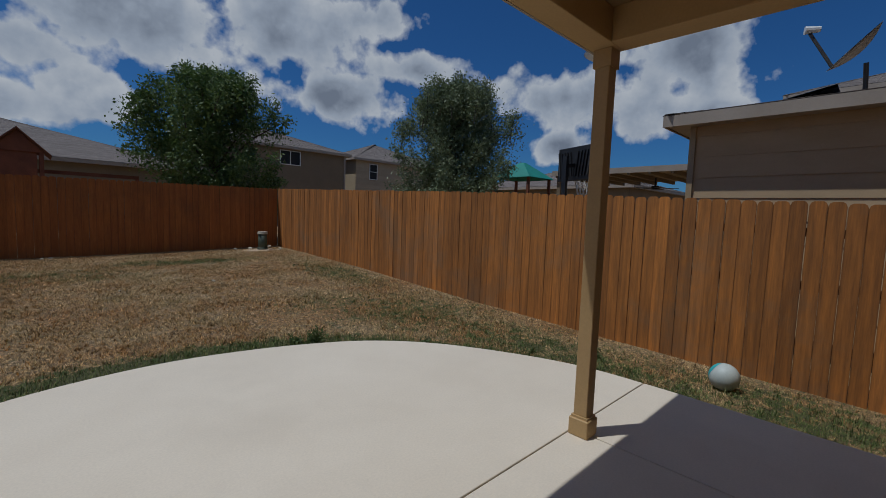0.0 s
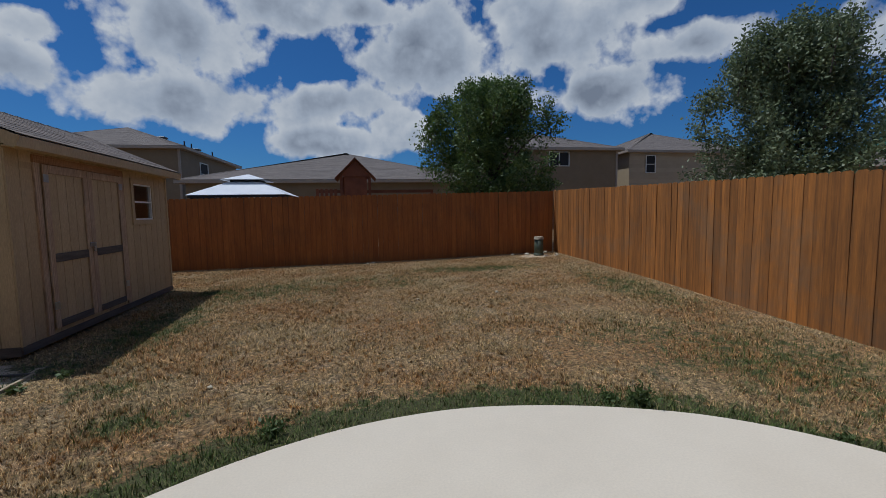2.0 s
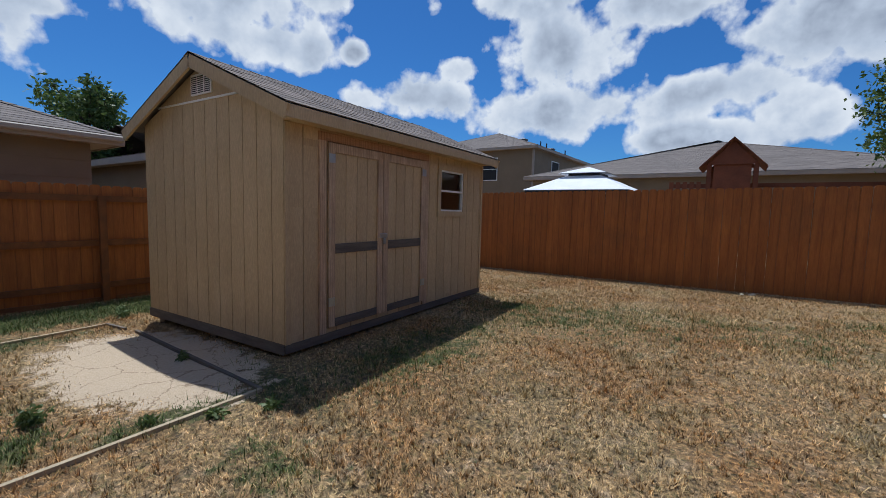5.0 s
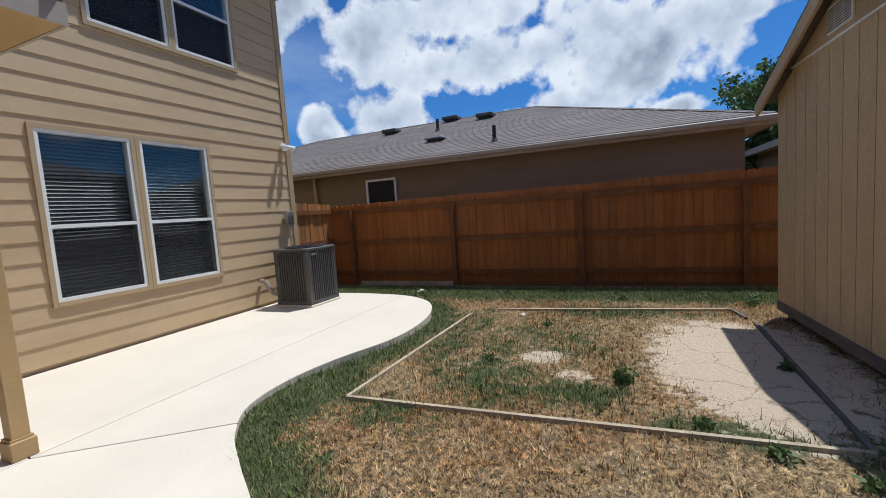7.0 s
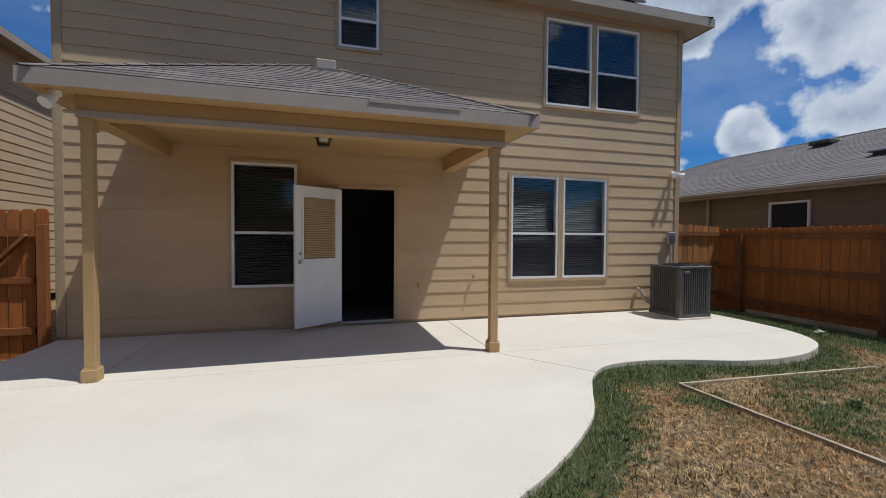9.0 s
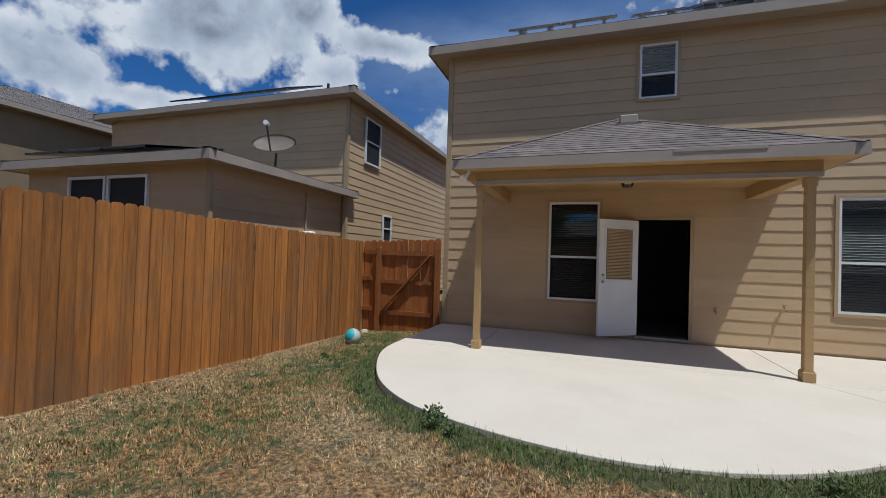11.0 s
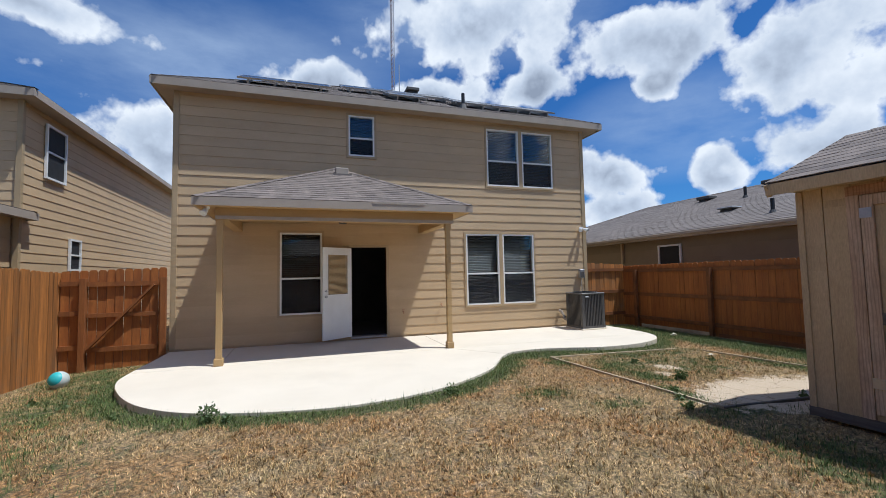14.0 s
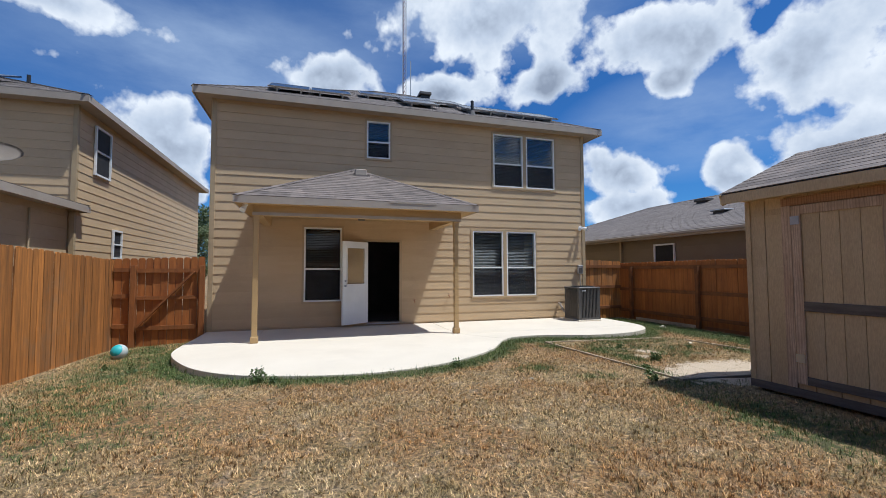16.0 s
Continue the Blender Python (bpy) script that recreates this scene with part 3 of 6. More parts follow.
def spaced(a, b, step, far):
    inner = np.arange(a, b + step / 2, step)
    out = np.array([1, 3, 8, 20, 60, 160, 400.0])
    return np.concatenate([a - out[::-1][7 - far:], inner, b + out[:far]])


gx, gy = spaced(-7.6, 6.5, 0.1, 7), spaced(-0.4, 14.4, 0.1, 7)
XX, YY = np.meshgrid(gx, gy)
ZZ = ground_heights(XX, YY)
rngn = np.random.default_rng(4)
lumps = np.zeros_like(ZZ)
for k in range(26):
    a, b, ph = rngn.normal(0, 3.2), rngn.normal(0, 3.2), rngn.uniform(0, 6.3)
    lumps += 0.0010 * np.sin(a * XX + b * YY + ph)
PD = patio_distance(XX.ravel(), YY.ravel()).reshape(XX.shape)
ZZ = ZZ + lumps * ((XX > -7.7) & (XX < 6.6) & (YY < 14.5) & (YY > -0.4))
ZZ = np.where(PD < 0.55, np.minimum(ZZ, -0.02 + 0.02 * np.clip(PD, 0, 1)), ZZ)
ZZ = np.where(PD < -0.05, -0.14, ZZ)
nx, ny = len(gx), len(gy)
V = np.stack([XX, YY, ZZ], -1).reshape(-1, 3)
ids = np.arange(nx * ny).reshape(ny, nx)
Q = np.stack([ids[:-1, :-1], ids[:-1, 1:], ids[1:, 1:], ids[1:, :-1]], -1).reshape(-1, 4)
me = bpy.data.meshes.new("ground")
me.from_pydata(V.tolist(), [], Q.tolist())
add_masks(me, V[:, 0], V[:, 1])
me.materials.append(M["lawn"])
for f in me.polygons:
    f.use_smooth = True
tagged(new("ground", me), "dry straw-coloured backyard lawn with bare soil and green edges", "ground", kind="structure")

# ---- patio slab, cut by its joints ----
patio = thing("patio", (1, 2, 0), "pale cream concrete patio slab with curved edge and joints", "patio", kind="structure")


def slab(planes):
    bm = prism(bmesh.new(), CURVE, -0.12, 0.0)
    for co, no in planes:
        r = bmesh.ops.bisect_plane(bm, geom=bm.verts[:] + bm.edges[:] + bm.faces[:], plane_co=(*co, 0), plane_no=(*no, 0), clear_outer=True)
        es = [e for e in r["geom_cut"] if isinstance(e, bmesh.types.BMEdge)]
        bmesh.ops.holes_fill(bm, edges=es)
    top = [e for e in bm.edges if all(abs(v.co.z) < 1e-4 for v in e.verts) and len(e.link_faces) == 2 and any(abs(f.normal.z) < 0.5 for f in e.link_faces)]
    bmesh.ops.bevel(bm, geom=top, offset=0.006, segments=2, affect="EDGES", profile=0.5)
    return bm


dg = Vector((-0.71, 0.93)).normalized()
dn = Vector((dg.y, -dg.x))
part("slab", slab([((0, 2.066), (0, -1)), (Vector((-0.88, 2.06)) + dn * 0.005, -dn)]), "concrete", patio)
part("slab", slab([((0, 2.066), (0, -1)), (Vector((-0.88, 2.06)) - dn * 0.005, dn)]), "concrete", patio)
part("slab", slab([((0, 2.056), (0, 1)), ((3.255, 0), (-1, 0))]), "concrete", patio)
part("slab", slab([((0, 2.056), (0, 1)), ((3.245, 0), (1, 0)), ((-0.885, 0), (-1, 0))]), "concrete", patio)
part("slab", slab([((0, 2.056), (0, 1)), ((-0.895, 0), (1, 0))]), "concrete", patio)

# ---- the house ----
HX0, HX1, HTOP = -5.66, 4.45, 5.46
house = thing("house", (-0.6, -4, 0), "two-storey tan lap-sided house with hip roof and white windows", "house")
WINDOWS = [("w1", 1.47, 2.37, 0.63, 2.46, 1), ("w2", -4.00, -2.05, 0.67, 2.48, 2), ("w3", 0.25, 0.86, 4.30, 5.28, 1), ("w4", -4.66, -2.69, 3.75, 5.27, 2)]
DOOR = (0.0, 0.84, 0.07, 2.13)
HOLES = [w[1:5] for w in WINDOWS] + [DOOR]
for a, b, lo, hi in clipped((HX0, HX1, -0.1, HTOP), HOLES):
    part("wall", boxed(a, b, -0.16, -0.014, lo, hi), "siding", house)
for q in ((HX0, HX0 + 0.15, -9.0, -0.16), (HX1 - 0.15, HX1, -9.0, -0.16), (HX0 + 0.15, HX1 - 0.15, -9.0, -8.85)):
    part("wall", boxed(*q, -0.1, HTOP), "siding", house)
# floors and partitions behind the openings, their gloom painted into the colour
part("interior_floor", boxed(HX0 + 0.15, HX1 - 0.15, -8.85, -0.16, -0.1, 0.06), "dark_room", house, "interior floor, coloured dark as in shade")
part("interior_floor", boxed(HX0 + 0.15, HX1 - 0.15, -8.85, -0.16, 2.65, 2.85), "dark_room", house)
part("partition", boxed(HX0 + 0.15, HX1 - 0.15, -3.6, -3.5, 0.06, 2.65), "dark_room", house, "interior partition, coloured dark as in shade")
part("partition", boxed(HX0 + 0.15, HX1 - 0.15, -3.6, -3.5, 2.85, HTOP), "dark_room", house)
COURSE = 0.213
z, k = 0.045, 0
while z < HTOP - 0.02:
    for a, b, lo, hi in clipped((HX0 + 0.09, HX1 - 0.09, z, min(z + COURSE, HTOP)), HOLES):
        part("siding_board", lap_board(a, b, lo, hi, [], -0.014, 0.017, row=(z, z + COURSE)), "siding", house)
    z += COURSE
for x in (HX0, HX1 - 0.09):
    part("corner_trim", boxed(x, x + 0.09, -0.014, 0.018, 0.03, HTOP, chamfer=0.003), "trim", house)
part("corner_trim", boxed(HX0 - 0.016, HX0, -0.09, 0.018, 0.03, HTOP), "trim", house)
part("corner_trim", boxed(HX1, HX1 + 0.016, -0.09, 0.018, 0.03, HTOP), "trim", house)
for side, x in ((-1, HX0), (1, HX1)):
    z = 0.045
    while z < HTOP - 0.02:
        part("siding_board", lap_board(-9.0, -0.09, z, min(z + COURSE, HTOP), [], x, 0.014, 1, side), "siding", house)
        z += COURSE


def sash_window(x0, x1, z0, z1, owner, y=0.0, side=1, rail=0.44, blinds=True, trim="trim", trim_w=0.048):
    """A white single-hung unit: frame, meeting rail, two panes, screen below, slatted blind inside."""
    def bx(bm, a, b, c, d, e, f):
        lo, hi = sorted((y + side * c, y + side * d))
        return box(bm, a, b, lo, hi, e, f)
    w = 0.038
    zr = z0 + (z1 - z0) * rail
    bm = bmesh.new()
    bx(bm, x0, x0 + w, -0.07, 0.012, z0, z1), bx(bm, x1 - w, x1, -0.07, 0.012, z0, z1)
    bx(bm, x0 + w, x1 - w, -0.07, 0.012, z0, z0 + w), bx(bm, x0 + w, x1 - w, -0.07, 0.012, z1 - w, z1)
    bx(bm, x0 + w, x1 - w, -0.05, 0.008, zr - 0.02, zr + 0.02)
    win = part("window", bm, "vinyl", owner, "white vinyl single-hung window with closed blinds")
    bm = bmesh.new()
    t_ = trim_w
    bx(bm, x0 - t_, x0, -0.014, 0.022, z0 - t_, z1 + t_), bx(bm, x1, x1 + t_, -0.014, 0.022, z0 - t_, z1 + t_)
    bx(bm, x0, x1, -0.014, 0.022, z1, z1 + t_), bx(bm, x0, x1, -0.014, 0.026, z0 - t_, z0)
    part("window_trim", bm, trim, win)
    for lo, hi, yy in ((z0 + w, zr - 0.02, -0.045), (zr + 0.02, z1 - w, -0.025)):
        bm = bmesh.new()
        bx(bm, x0 + w, x1 - w, yy, yy - 0.006, lo, hi)
        part("pane", bm, "glass", win).visible_shadow = False
    if blinds:
        bm = bmesh.new()
        z = z0 + 0.05
        while z < z1 - 0.05:
            ya, yb = y - side * 0.085, y - side * 0.108
            v = [bm.verts.new(c) for c in ((x0 + 0.05, ya, z), (x1 - 0.05, ya, z), (x1 - 0.05, yb, z + 0.030), (x0 + 0.05, yb, z + 0.030))]
            u = [bm.verts.new(q.co + Vector((0, 0, 0.003))) for q in v]
            bm.faces.new(v[::-1]), bm.faces.new(u)
            for i in range(4):
                bm.faces.new((v[i], v[(i + 1) % 4], u[(i + 1) % 4], u[i]))
            z += 0.042
        part("blind", bm, "blind", win, "slatted blind")
        bm = bmesh.new()
        bx(bm, x0 + w, x1 - w, -0.004, -0.006, z0 + w, zr - 0.02)
        part("insect_screen", bm, M["mesh_screen"], win, "dark insect screen")
    else:
        bm = bmesh.new()
        bx(bm, x0 + w, x1 - w, -0.075, -0.085, z0 + w, z1 - w)
        part("dark_backing", bm, "screen", win)
    return win


m, t, p = material("mesh_screen")
tr = node(t, "ShaderNodeBsdfTransparent")
p.inputs["Base Color"].default_value, p.inputs["Roughness"].default_value = (0.02, 0.02, 0.022, 1), 0.8
mx = node(t, "ShaderNodeMixShader", {0: 0.42, 1: tr.outputs[0], 2: p.outputs[0]})
t.links.new(mx.outputs[0], t.nodes["Material Output"].inputs[0])
M["mesh_screen"] = m
for n_, a, b, lo, hi, units in WINDOWS:
    if units == 1:
        sash_window(a, b, lo, hi, house)
    else:
        mid = (a + b) / 2
        sash_window(a, mid - 0.05, lo, hi, house)
        sash_window(mid + 0.05, b, lo, hi, house)
        part("mullion", boxed(mid - 0.048, mid + 0.048, -0.16, 0.016, lo + 0.002, hi - 0.002), "trim", house)

# doorway and the open door
bm = boxed(DOOR[0] - 0.06, DOOR[0], -0.16, 0.02, 0.05, DOOR[3] + 0.06)
box(bm, DOOR[1], DOOR[1] + 0.06, -0.16, 0.02, 0.05, DOOR[3] + 0.06)
box(bm, DOOR[0], DOOR[1], -0.16, 0.02, DOOR[3], DOOR[3] + 0.06)
frame_ob = part("door_frame", bm, "trim", house)
part("threshold", boxed(DOOR[0], DOOR[1], -0.18, 0.05, 0.03, 0.075, chamfer=0.004), "metal", frame_ob)
leaf = thing("door_1", (0.83, 0.03, 0.08), "white half-glazed back door standing open with tan blind", "door", kind="structure")
LEAF = pose(0.83, 0.03, 0.085, 0, 0, 35)
dw, dh = 0.80, 2.02
bm = bmesh.new()
for a, b, lo, hi in clipped((0, dw, 0, dh), [(0.13, dw - 0.13, 0.98, 1.86)]):
    box(bm, a, b, -0.022, 0.022, lo, hi)
for sy in (-1, 1):
    for a, b, lo, hi in ((0.10, dw - 0.10, 0.94, 0.98), (0.10, dw - 0.10, 1.86, 1.90), (0.10, 0.13, 0.98, 1.86), (dw - 0.13, dw - 0.10, 0.98, 1.86)):
        box(bm, a, b, *sorted((sy * 0.022, sy * 0.036)), lo, hi)
dp = part("door_panel", bm, "white", leaf, at=LEAF)
part("glass", boxed(0.13, dw - 0.13, -0.004, 0.004, 0.98, 1.86), "glass", leaf, at=LEAF).visible_shadow = False
bm = bmesh.new()
for i in range(34):
    z = 1.0 + i * 0.0252
    box(bm, 0.14, dw - 0.14, 0.026, 0.040, z, z + 0.014)
    box(bm, 0.14, dw - 0.14, -0.040, -0.026, z, z + 0.014)
part("door_blind", bm, "wood_blind", leaf, "tan slatted door blind", at=LEAF)
bm = bmesh.new()
for zz, r in ((0.98, 0.03), (1.10, 0.024)):
    for s in (-1, 1):
        tube(bm, LEAF @ Vector((dw - 0.06, s * 0.02, zz - 0.04)), LEAF @ Vector((dw - 0.06, s * 0.05, zz - 0.04)), r * 0.5, r * 0.5, 10)
        tube(bm, LEAF @ Vector((dw - 0.06, s * 0.05, zz - 0.04)), LEAF @ Vector((dw - 0.06, s * 0.075, zz - 0.04)), r, r * 0.8, 12)
part("knob", bm, "metal", leaf, "brushed metal knob and deadbolt")


# ---- hip roofs ----
def hip_roof(owner, x0, x1, y0, y1, z, pitch, mat="grey_shingle", along="x", tab=0.9, fascia=0.16, row=0.15, soffit="fascia"):
    """A hip roof over a rectangle of eaves, with shingle courses, fascia boards and a soffit."""
    half = (y1 - y0) / 2 if along == "x" else (x1 - x0) / 2
    zt = z + half * pitch
    a, b, c, d = (x0, y0, z), (x1, y0, z), (x1, y1, z), (x0, y1, z)
    if along == "x":
        r0, r1 = (x0 + half, (y0 + y1) / 2, zt), (x1 - half, (y0 + y1) / 2, zt)
        faces = [(a, b, r1, r0), (c, d, r0, r1), (b, c, r1, r1), (d, a, r0, r0)]
    else:
        r0, r1 = ((x0 + x1) / 2, y0 + half, zt), ((x0 + x1) / 2, y1 - half, zt)
        faces = [(b, c, r1, r0), (d, a, r0, r1), (a, b, r0, r0), (c, d, r1, r1)]
    bm = bmesh.new()
    for f in faces:
        v = [bm.verts.new(Vector(q) - Vector((0, 0, 0.012))) for q in (f if f[2] != f[3] else f[:3])]
        bm.faces.new(v)
    for i, f in enumerate(faces):
        shingles(bm, *f, row=row, tab=tab, seed=i + 3)
    rd, rb = (r0, r1) if along == "x" else (r1, r0)
    mids = [(Vector(f[0]) + Vector(f[1])) / 2 for f in faces]
    cap(bm, r0, r1, (mids[0], mids[1]))
    for p_, q_, s0, s1 in ((a, r0, b, d), (d, rd, a, c), (b, rb, a, c), (c, r1, b, d)):
        cap(bm, p_, q_, (s0, s1))
    roof = part("roof", bm, mat, owner)
    w = 0.022
    zf = z - 0.014
    for q in ((x0 - w, x1 + w, y0 - w, y0), (x0 - w, x1 + w, y1, y1 + w), (x0 - w, x0, y0, y1), (x1, x1 + w, y0, y1)):
        part("fascia", boxed(*q, zf - fascia, zf), soffit, roof)
    part("soffit", boxed(x0, x1, y0, y1, zf - fascia + 0.02, zf - fascia + 0.045), soffit, roof)
    return roof


hip_roof(house, HX0 - 0.42, HX1 + 0.34, -9.50, 0.32, 5.60, 0.50)


def solar_panel(x, s, w, h, pitch=0.50):
    """A framed dark panel laid s metres up the rear roof slope from the eave."""
    ang = math.atan(pitch)
    m_ = Matrix.Translation((x, 0.32 - s * math.cos(ang), 5.60 + s * math.sin(ang) + 0.11)) @ Euler((-ang, 0, 0)).to_matrix().to_4x4()
    th = thing("solar_panel", m_.translation, "black framed solar panel on the shingle roof", "solar panel", "solar panels on the roof")
    part("glass", boxed(0.02, w - 0.02, -h + 0.02, -0.02, 0.0, 0.036), "solar", th, at=m_)
    bm = bmesh.new()
    box(bm, 0, 0.02, -h, 0, 0, 0.04), box(bm, w - 0.02, w, -h, 0, 0, 0.04), box(bm, 0.02, w - 0.02, -h, -h + 0.02, 0, 0.04), box(bm, 0.02, w - 0.02, -0.02, 0, 0, 0.04)
    part("frame", bm, "metal", th, at=m_)
    for q in (0.2, w - 0.24):
        part("rail", boxed(q, q + 0.04, -h, 0, -0.11, 0), "metal", th, at=m_)


for x, s in ((1.25, 0.5), (2.3 - 0.02, 0.5), (-1.15, 0.5), (-2.9 - 0.02, 0.5), (-3.96, 0.5), (-2.2, 1.6), (-0.1, 1.6), (-1.15, 1.6), (-4.9, 0.5)):
    solar_panel(x, s, 1.0, 1.0)

# ---- porch ----
porch = thing("porch", (1.15, 1, 0), "hip-roofed tan porch cover on two square posts", "porch")
PX0, PX1, PY, PZ, AX, AZ = -1.28, 3.59, 2.30, 2.81, 1.155, 3.97
bm = bmesh.new()
a, b, ap, wl, wr = (PX0, PY, PZ), (PX1, PY, PZ), (AX, 0.02, AZ), (PX0, 0.02, PZ), (PX1, 0.02, PZ)
for f in ((a, b, ap), (wl, a, ap), (b, wr, ap)):
    v = [bm.verts.new(Vector(q) - Vector((0, 0, 0.012))) for q in f]
    bm.faces.new(v)
shingles(bm, a, b, ap, ap, 0.13, 0.30, 0.008, 2)
shingles(bm, wl, a, ap, ap, 0.13, 0.30, 0.008, 5)
shingles(bm, b, wr, ap, ap, 0.13, 0.30, 0.008, 6)
cap(bm, a, ap, (b, wl), 0.10)
cap(bm, b, ap, (a, wr), 0.10)
proof = part("roof", bm, "shingle", porch, "brown-grey asphalt shingle roof")
for q in ((PX0 - 0.02, PX1 + 0.02, PY, PY + 0.022), (PX0 - 0.022, PX0, 0.02, PY), (PX1, PX1 + 0.022, 0.02, PY)):
    part("fascia", boxed(*q, PZ - 0.145, PZ - 0.008), "fascia", porch)
part("soffit", boxed(PX0, PX1, 0.02, PY, PZ - 0.14, PZ - 0.115), "porch", porch, "ochre painted porch ceiling")
for q in ((-0.98, 3.30, 1.90, 2.06), (-0.98, -0.80, 0.02, 1.90), (3.12, 3.30, 0.02, 1.90)):
    part("beam", boxed(*q, 2.47, PZ - 0.141, chamfer=0.004), "porch", porch)
part("drip_edge", boxed(-0.33, 0.67, 2.323, 2.332, 2.775, 2.812), "fascia", porch, "pale metal drip edge")
part("drip_strip", boxed(-0.98, 3.30, 2.06, 2.075, 2.47, 2.53), "fascia", porch)
for x in (-0.88, 3.235):
    post = part("post", boxed(x - 0.047, x + 0.047, 1.98 - 0.047, 1.98 + 0.047, 0.12, 2.468, chamfer=0.004), "porch", porch)
    bm = boxed(x - 0.068, x + 0.068, 1.98 - 0.068, 1.98 + 0.068, 0.0, 0.12, chamfer=0.006)
    box(bm, x - 0.057, x + 0.057, 1.98 - 0.057, 1.98 + 0.057, 0.12, 0.135)
    part("base", bm, "porch", post)
    part("capital", boxed(x - 0.058, x + 0.058, 1.98 - 0.058, 1.98 + 0.058, 2.36, 2.467), "porch", post)
vent = thing("roof_vent", (1.06, 0.42, 3.77), "small metal slant-back vent on porch roof", "roof vent")
part("hood", boxed(0.92, 1.2, 0.34, 0.54, 3.70, 3.87, chamfer=0.015), "fascia", vent)
part("flange", boxed(0.86, 1.26, 0.28, 0.60, 3.66, 3.72), "grey_shingle", vent)
lampp = thing("ceiling_light", (1.1, 1.1, 2.69), "dark lantern-style porch ceiling light", "light")
part("mount", boxed(0.98, 1.22, 0.98, 1.22, 2.655, 2.69, chamfer=0.01), "black", lampp)
part("glass_shade", boxed(1.045, 1.155, 1.045, 1.155, 2.575, 2.655, chamfer=0.02), "lamp", lampp, "frosted glass shade")
for x in (1.015, 1.185):
    for y in (1.015, 1.185):
        part("cage_bar", bar(bmesh.new(), (x, y, 2.66), (1.1 + (x - 1.1) * 0.75, 1.1 + (y - 1.1) * 0.75, 2.555), 0.016), "black", lampp)
part("cage_base", boxed(1.03, 1.17, 1.03, 1.17, 2.545, 2.56), "black", lampp)

# ---- fences ----
def picket_mesh(w, h, t_, ear):
    bm = bmesh.new()
    pts = [(-w / 2, 0), (w / 2, 0), (w / 2, h - ear * 1.2), (w / 2 - ear * 0.35, h - ear * 0.4), (w / 2 - ear, h), (-w / 2 + ear, h), (-w / 2 + ear * 0.35, h - ear * 0.4), (-w / 2, h - ear * 1.2)]
    a = [bm.verts.new((x, -t_ / 2, z)) for x, z in pts]
    b = [bm.verts.new((x, t_ / 2, z)) for x, z in pts]
    bm.faces.new(a), bm.faces.new(b[::-1])
    for i in range(len(a)):
        bm.faces.new((a[i], b[i], b[(i + 1) % 8], a[(i + 1) % 8]))
    bmesh.ops.recalc_face_normals(bm, faces=bm.faces)
    return bm


def picket_run(fence, mat, p, q, top0, top1, width=0.14, gap=0.001, base=None, seed=1, wob=0.008, turn=1.0):
    """Pickets from p to q in plan, their tops running from top0 to top1."""
    rng = random.Random(seed)
    p, q = Vector(p), Vector(q)
    n = int((q - p).length / (width + gap))
    ang = math.degrees(math.atan2(q.y - p.y, q.x - p.x))
    me = to_mesh("picket", picket_mesh(width, 1.85, 0.017, 0.035))
    me.materials.append(M[mat])
    for i in range(n):
        f = (i + 0.5) / n
        c = p.lerp(q, f)
        zt = top0 + (top1 - top0) * f + rng.uniform(-wob, wob)
        zb = ground_z(c.x, c.y) - 0.03 if base is None else base
        off = Vector((q.y - p.y, p.x - q.x)).normalized() * rng.uniform(-0.005, 0.005)
        mm = pose(c.x + off.x, c.y + off.y, zb, rng.uniform(-0.3, 0.3), rng.gauss(0, 0.10), ang + rng.uniform(-1.6, 1.6) * turn) @ Matrix.Diagonal((1, 1, (zt - zb) / 1.85, 1))
        part("picket", me, mat, fence, at=mm)


fence_e = thing("fence_east", (6.3, 7, 0), "weathered orange-brown cedar picket fence with dog-eared tops", "fence", kind="structure")
picket_run(fence_e, "cedar", (6.3, -0.05), (6.3, 5.0), 1.64, 1.82, seed=1)
picket_run(fence_e, "cedar", (6.3, 5.0), (6.3, 14.2), 1.82, 2.05, seed=2)
for zf in (0.35, 0.95, 1.5):
    part("rail", bar(bmesh.new(), (6.34, -0.05, zf - 0.15), (6.34, 14.2, zf + 0.15), 0.04, 0.09), "rail", fence_e)
for i in range(7):
    y = 0.0 + i * 2.36
    part("post", boxed(6.36, 6.45, y - 0.045, y + 0.045, -0.4, 1.6 + i * 0.05), "rail", fence_e)
fence_n = thing("fence_north", (0, 14.25, 0), "dark orange stained board fence in shade", "fence", kind="structure")
picket_run(fence_n, "stained", (-7.4, 14.25), (6.28, 14.25), 1.86, 2.04, gap=0.0005, seed=3, wob=0.004, turn=0.35)
for zf in (0.4, 1.0, 1.6):
    part("rail", bar(bmesh.new(), (-7.4, 14.29, zf), (6.28, 14.29, zf + 0.1), 0.04, 0.09), "rail", fence_n)
for i in range(7):
    part("post", boxed(-7.3 + i * 2.25, -7.21 + i * 2.25, 14.31, 14.4, -0.3, 1.8), "rail", fence_n)
fence_w = thing("fence_west", (-7.45, 7, 0), "orange stained fence with rails and posts showing", "fence", kind="structure")
picket_run(fence_w, "stained", (-7.47, 14.2), (-7.47, -0.7), 1.70, 1.62, gap=0.0005, seed=4)
for zf in (0.12, 0.78, 1.46):
    part("rail", boxed(-7.455, -7.415, -0.7, 14.2, zf - 0.045, zf + 0.045), "rail", fence_w)
for i in range(7):
    y = -0.05 + i * 2.4
    part("post", boxed(-7.413, -7.325, y - 0.045, y + 0.045, -0.4, 1.49), "rail", fence_w)
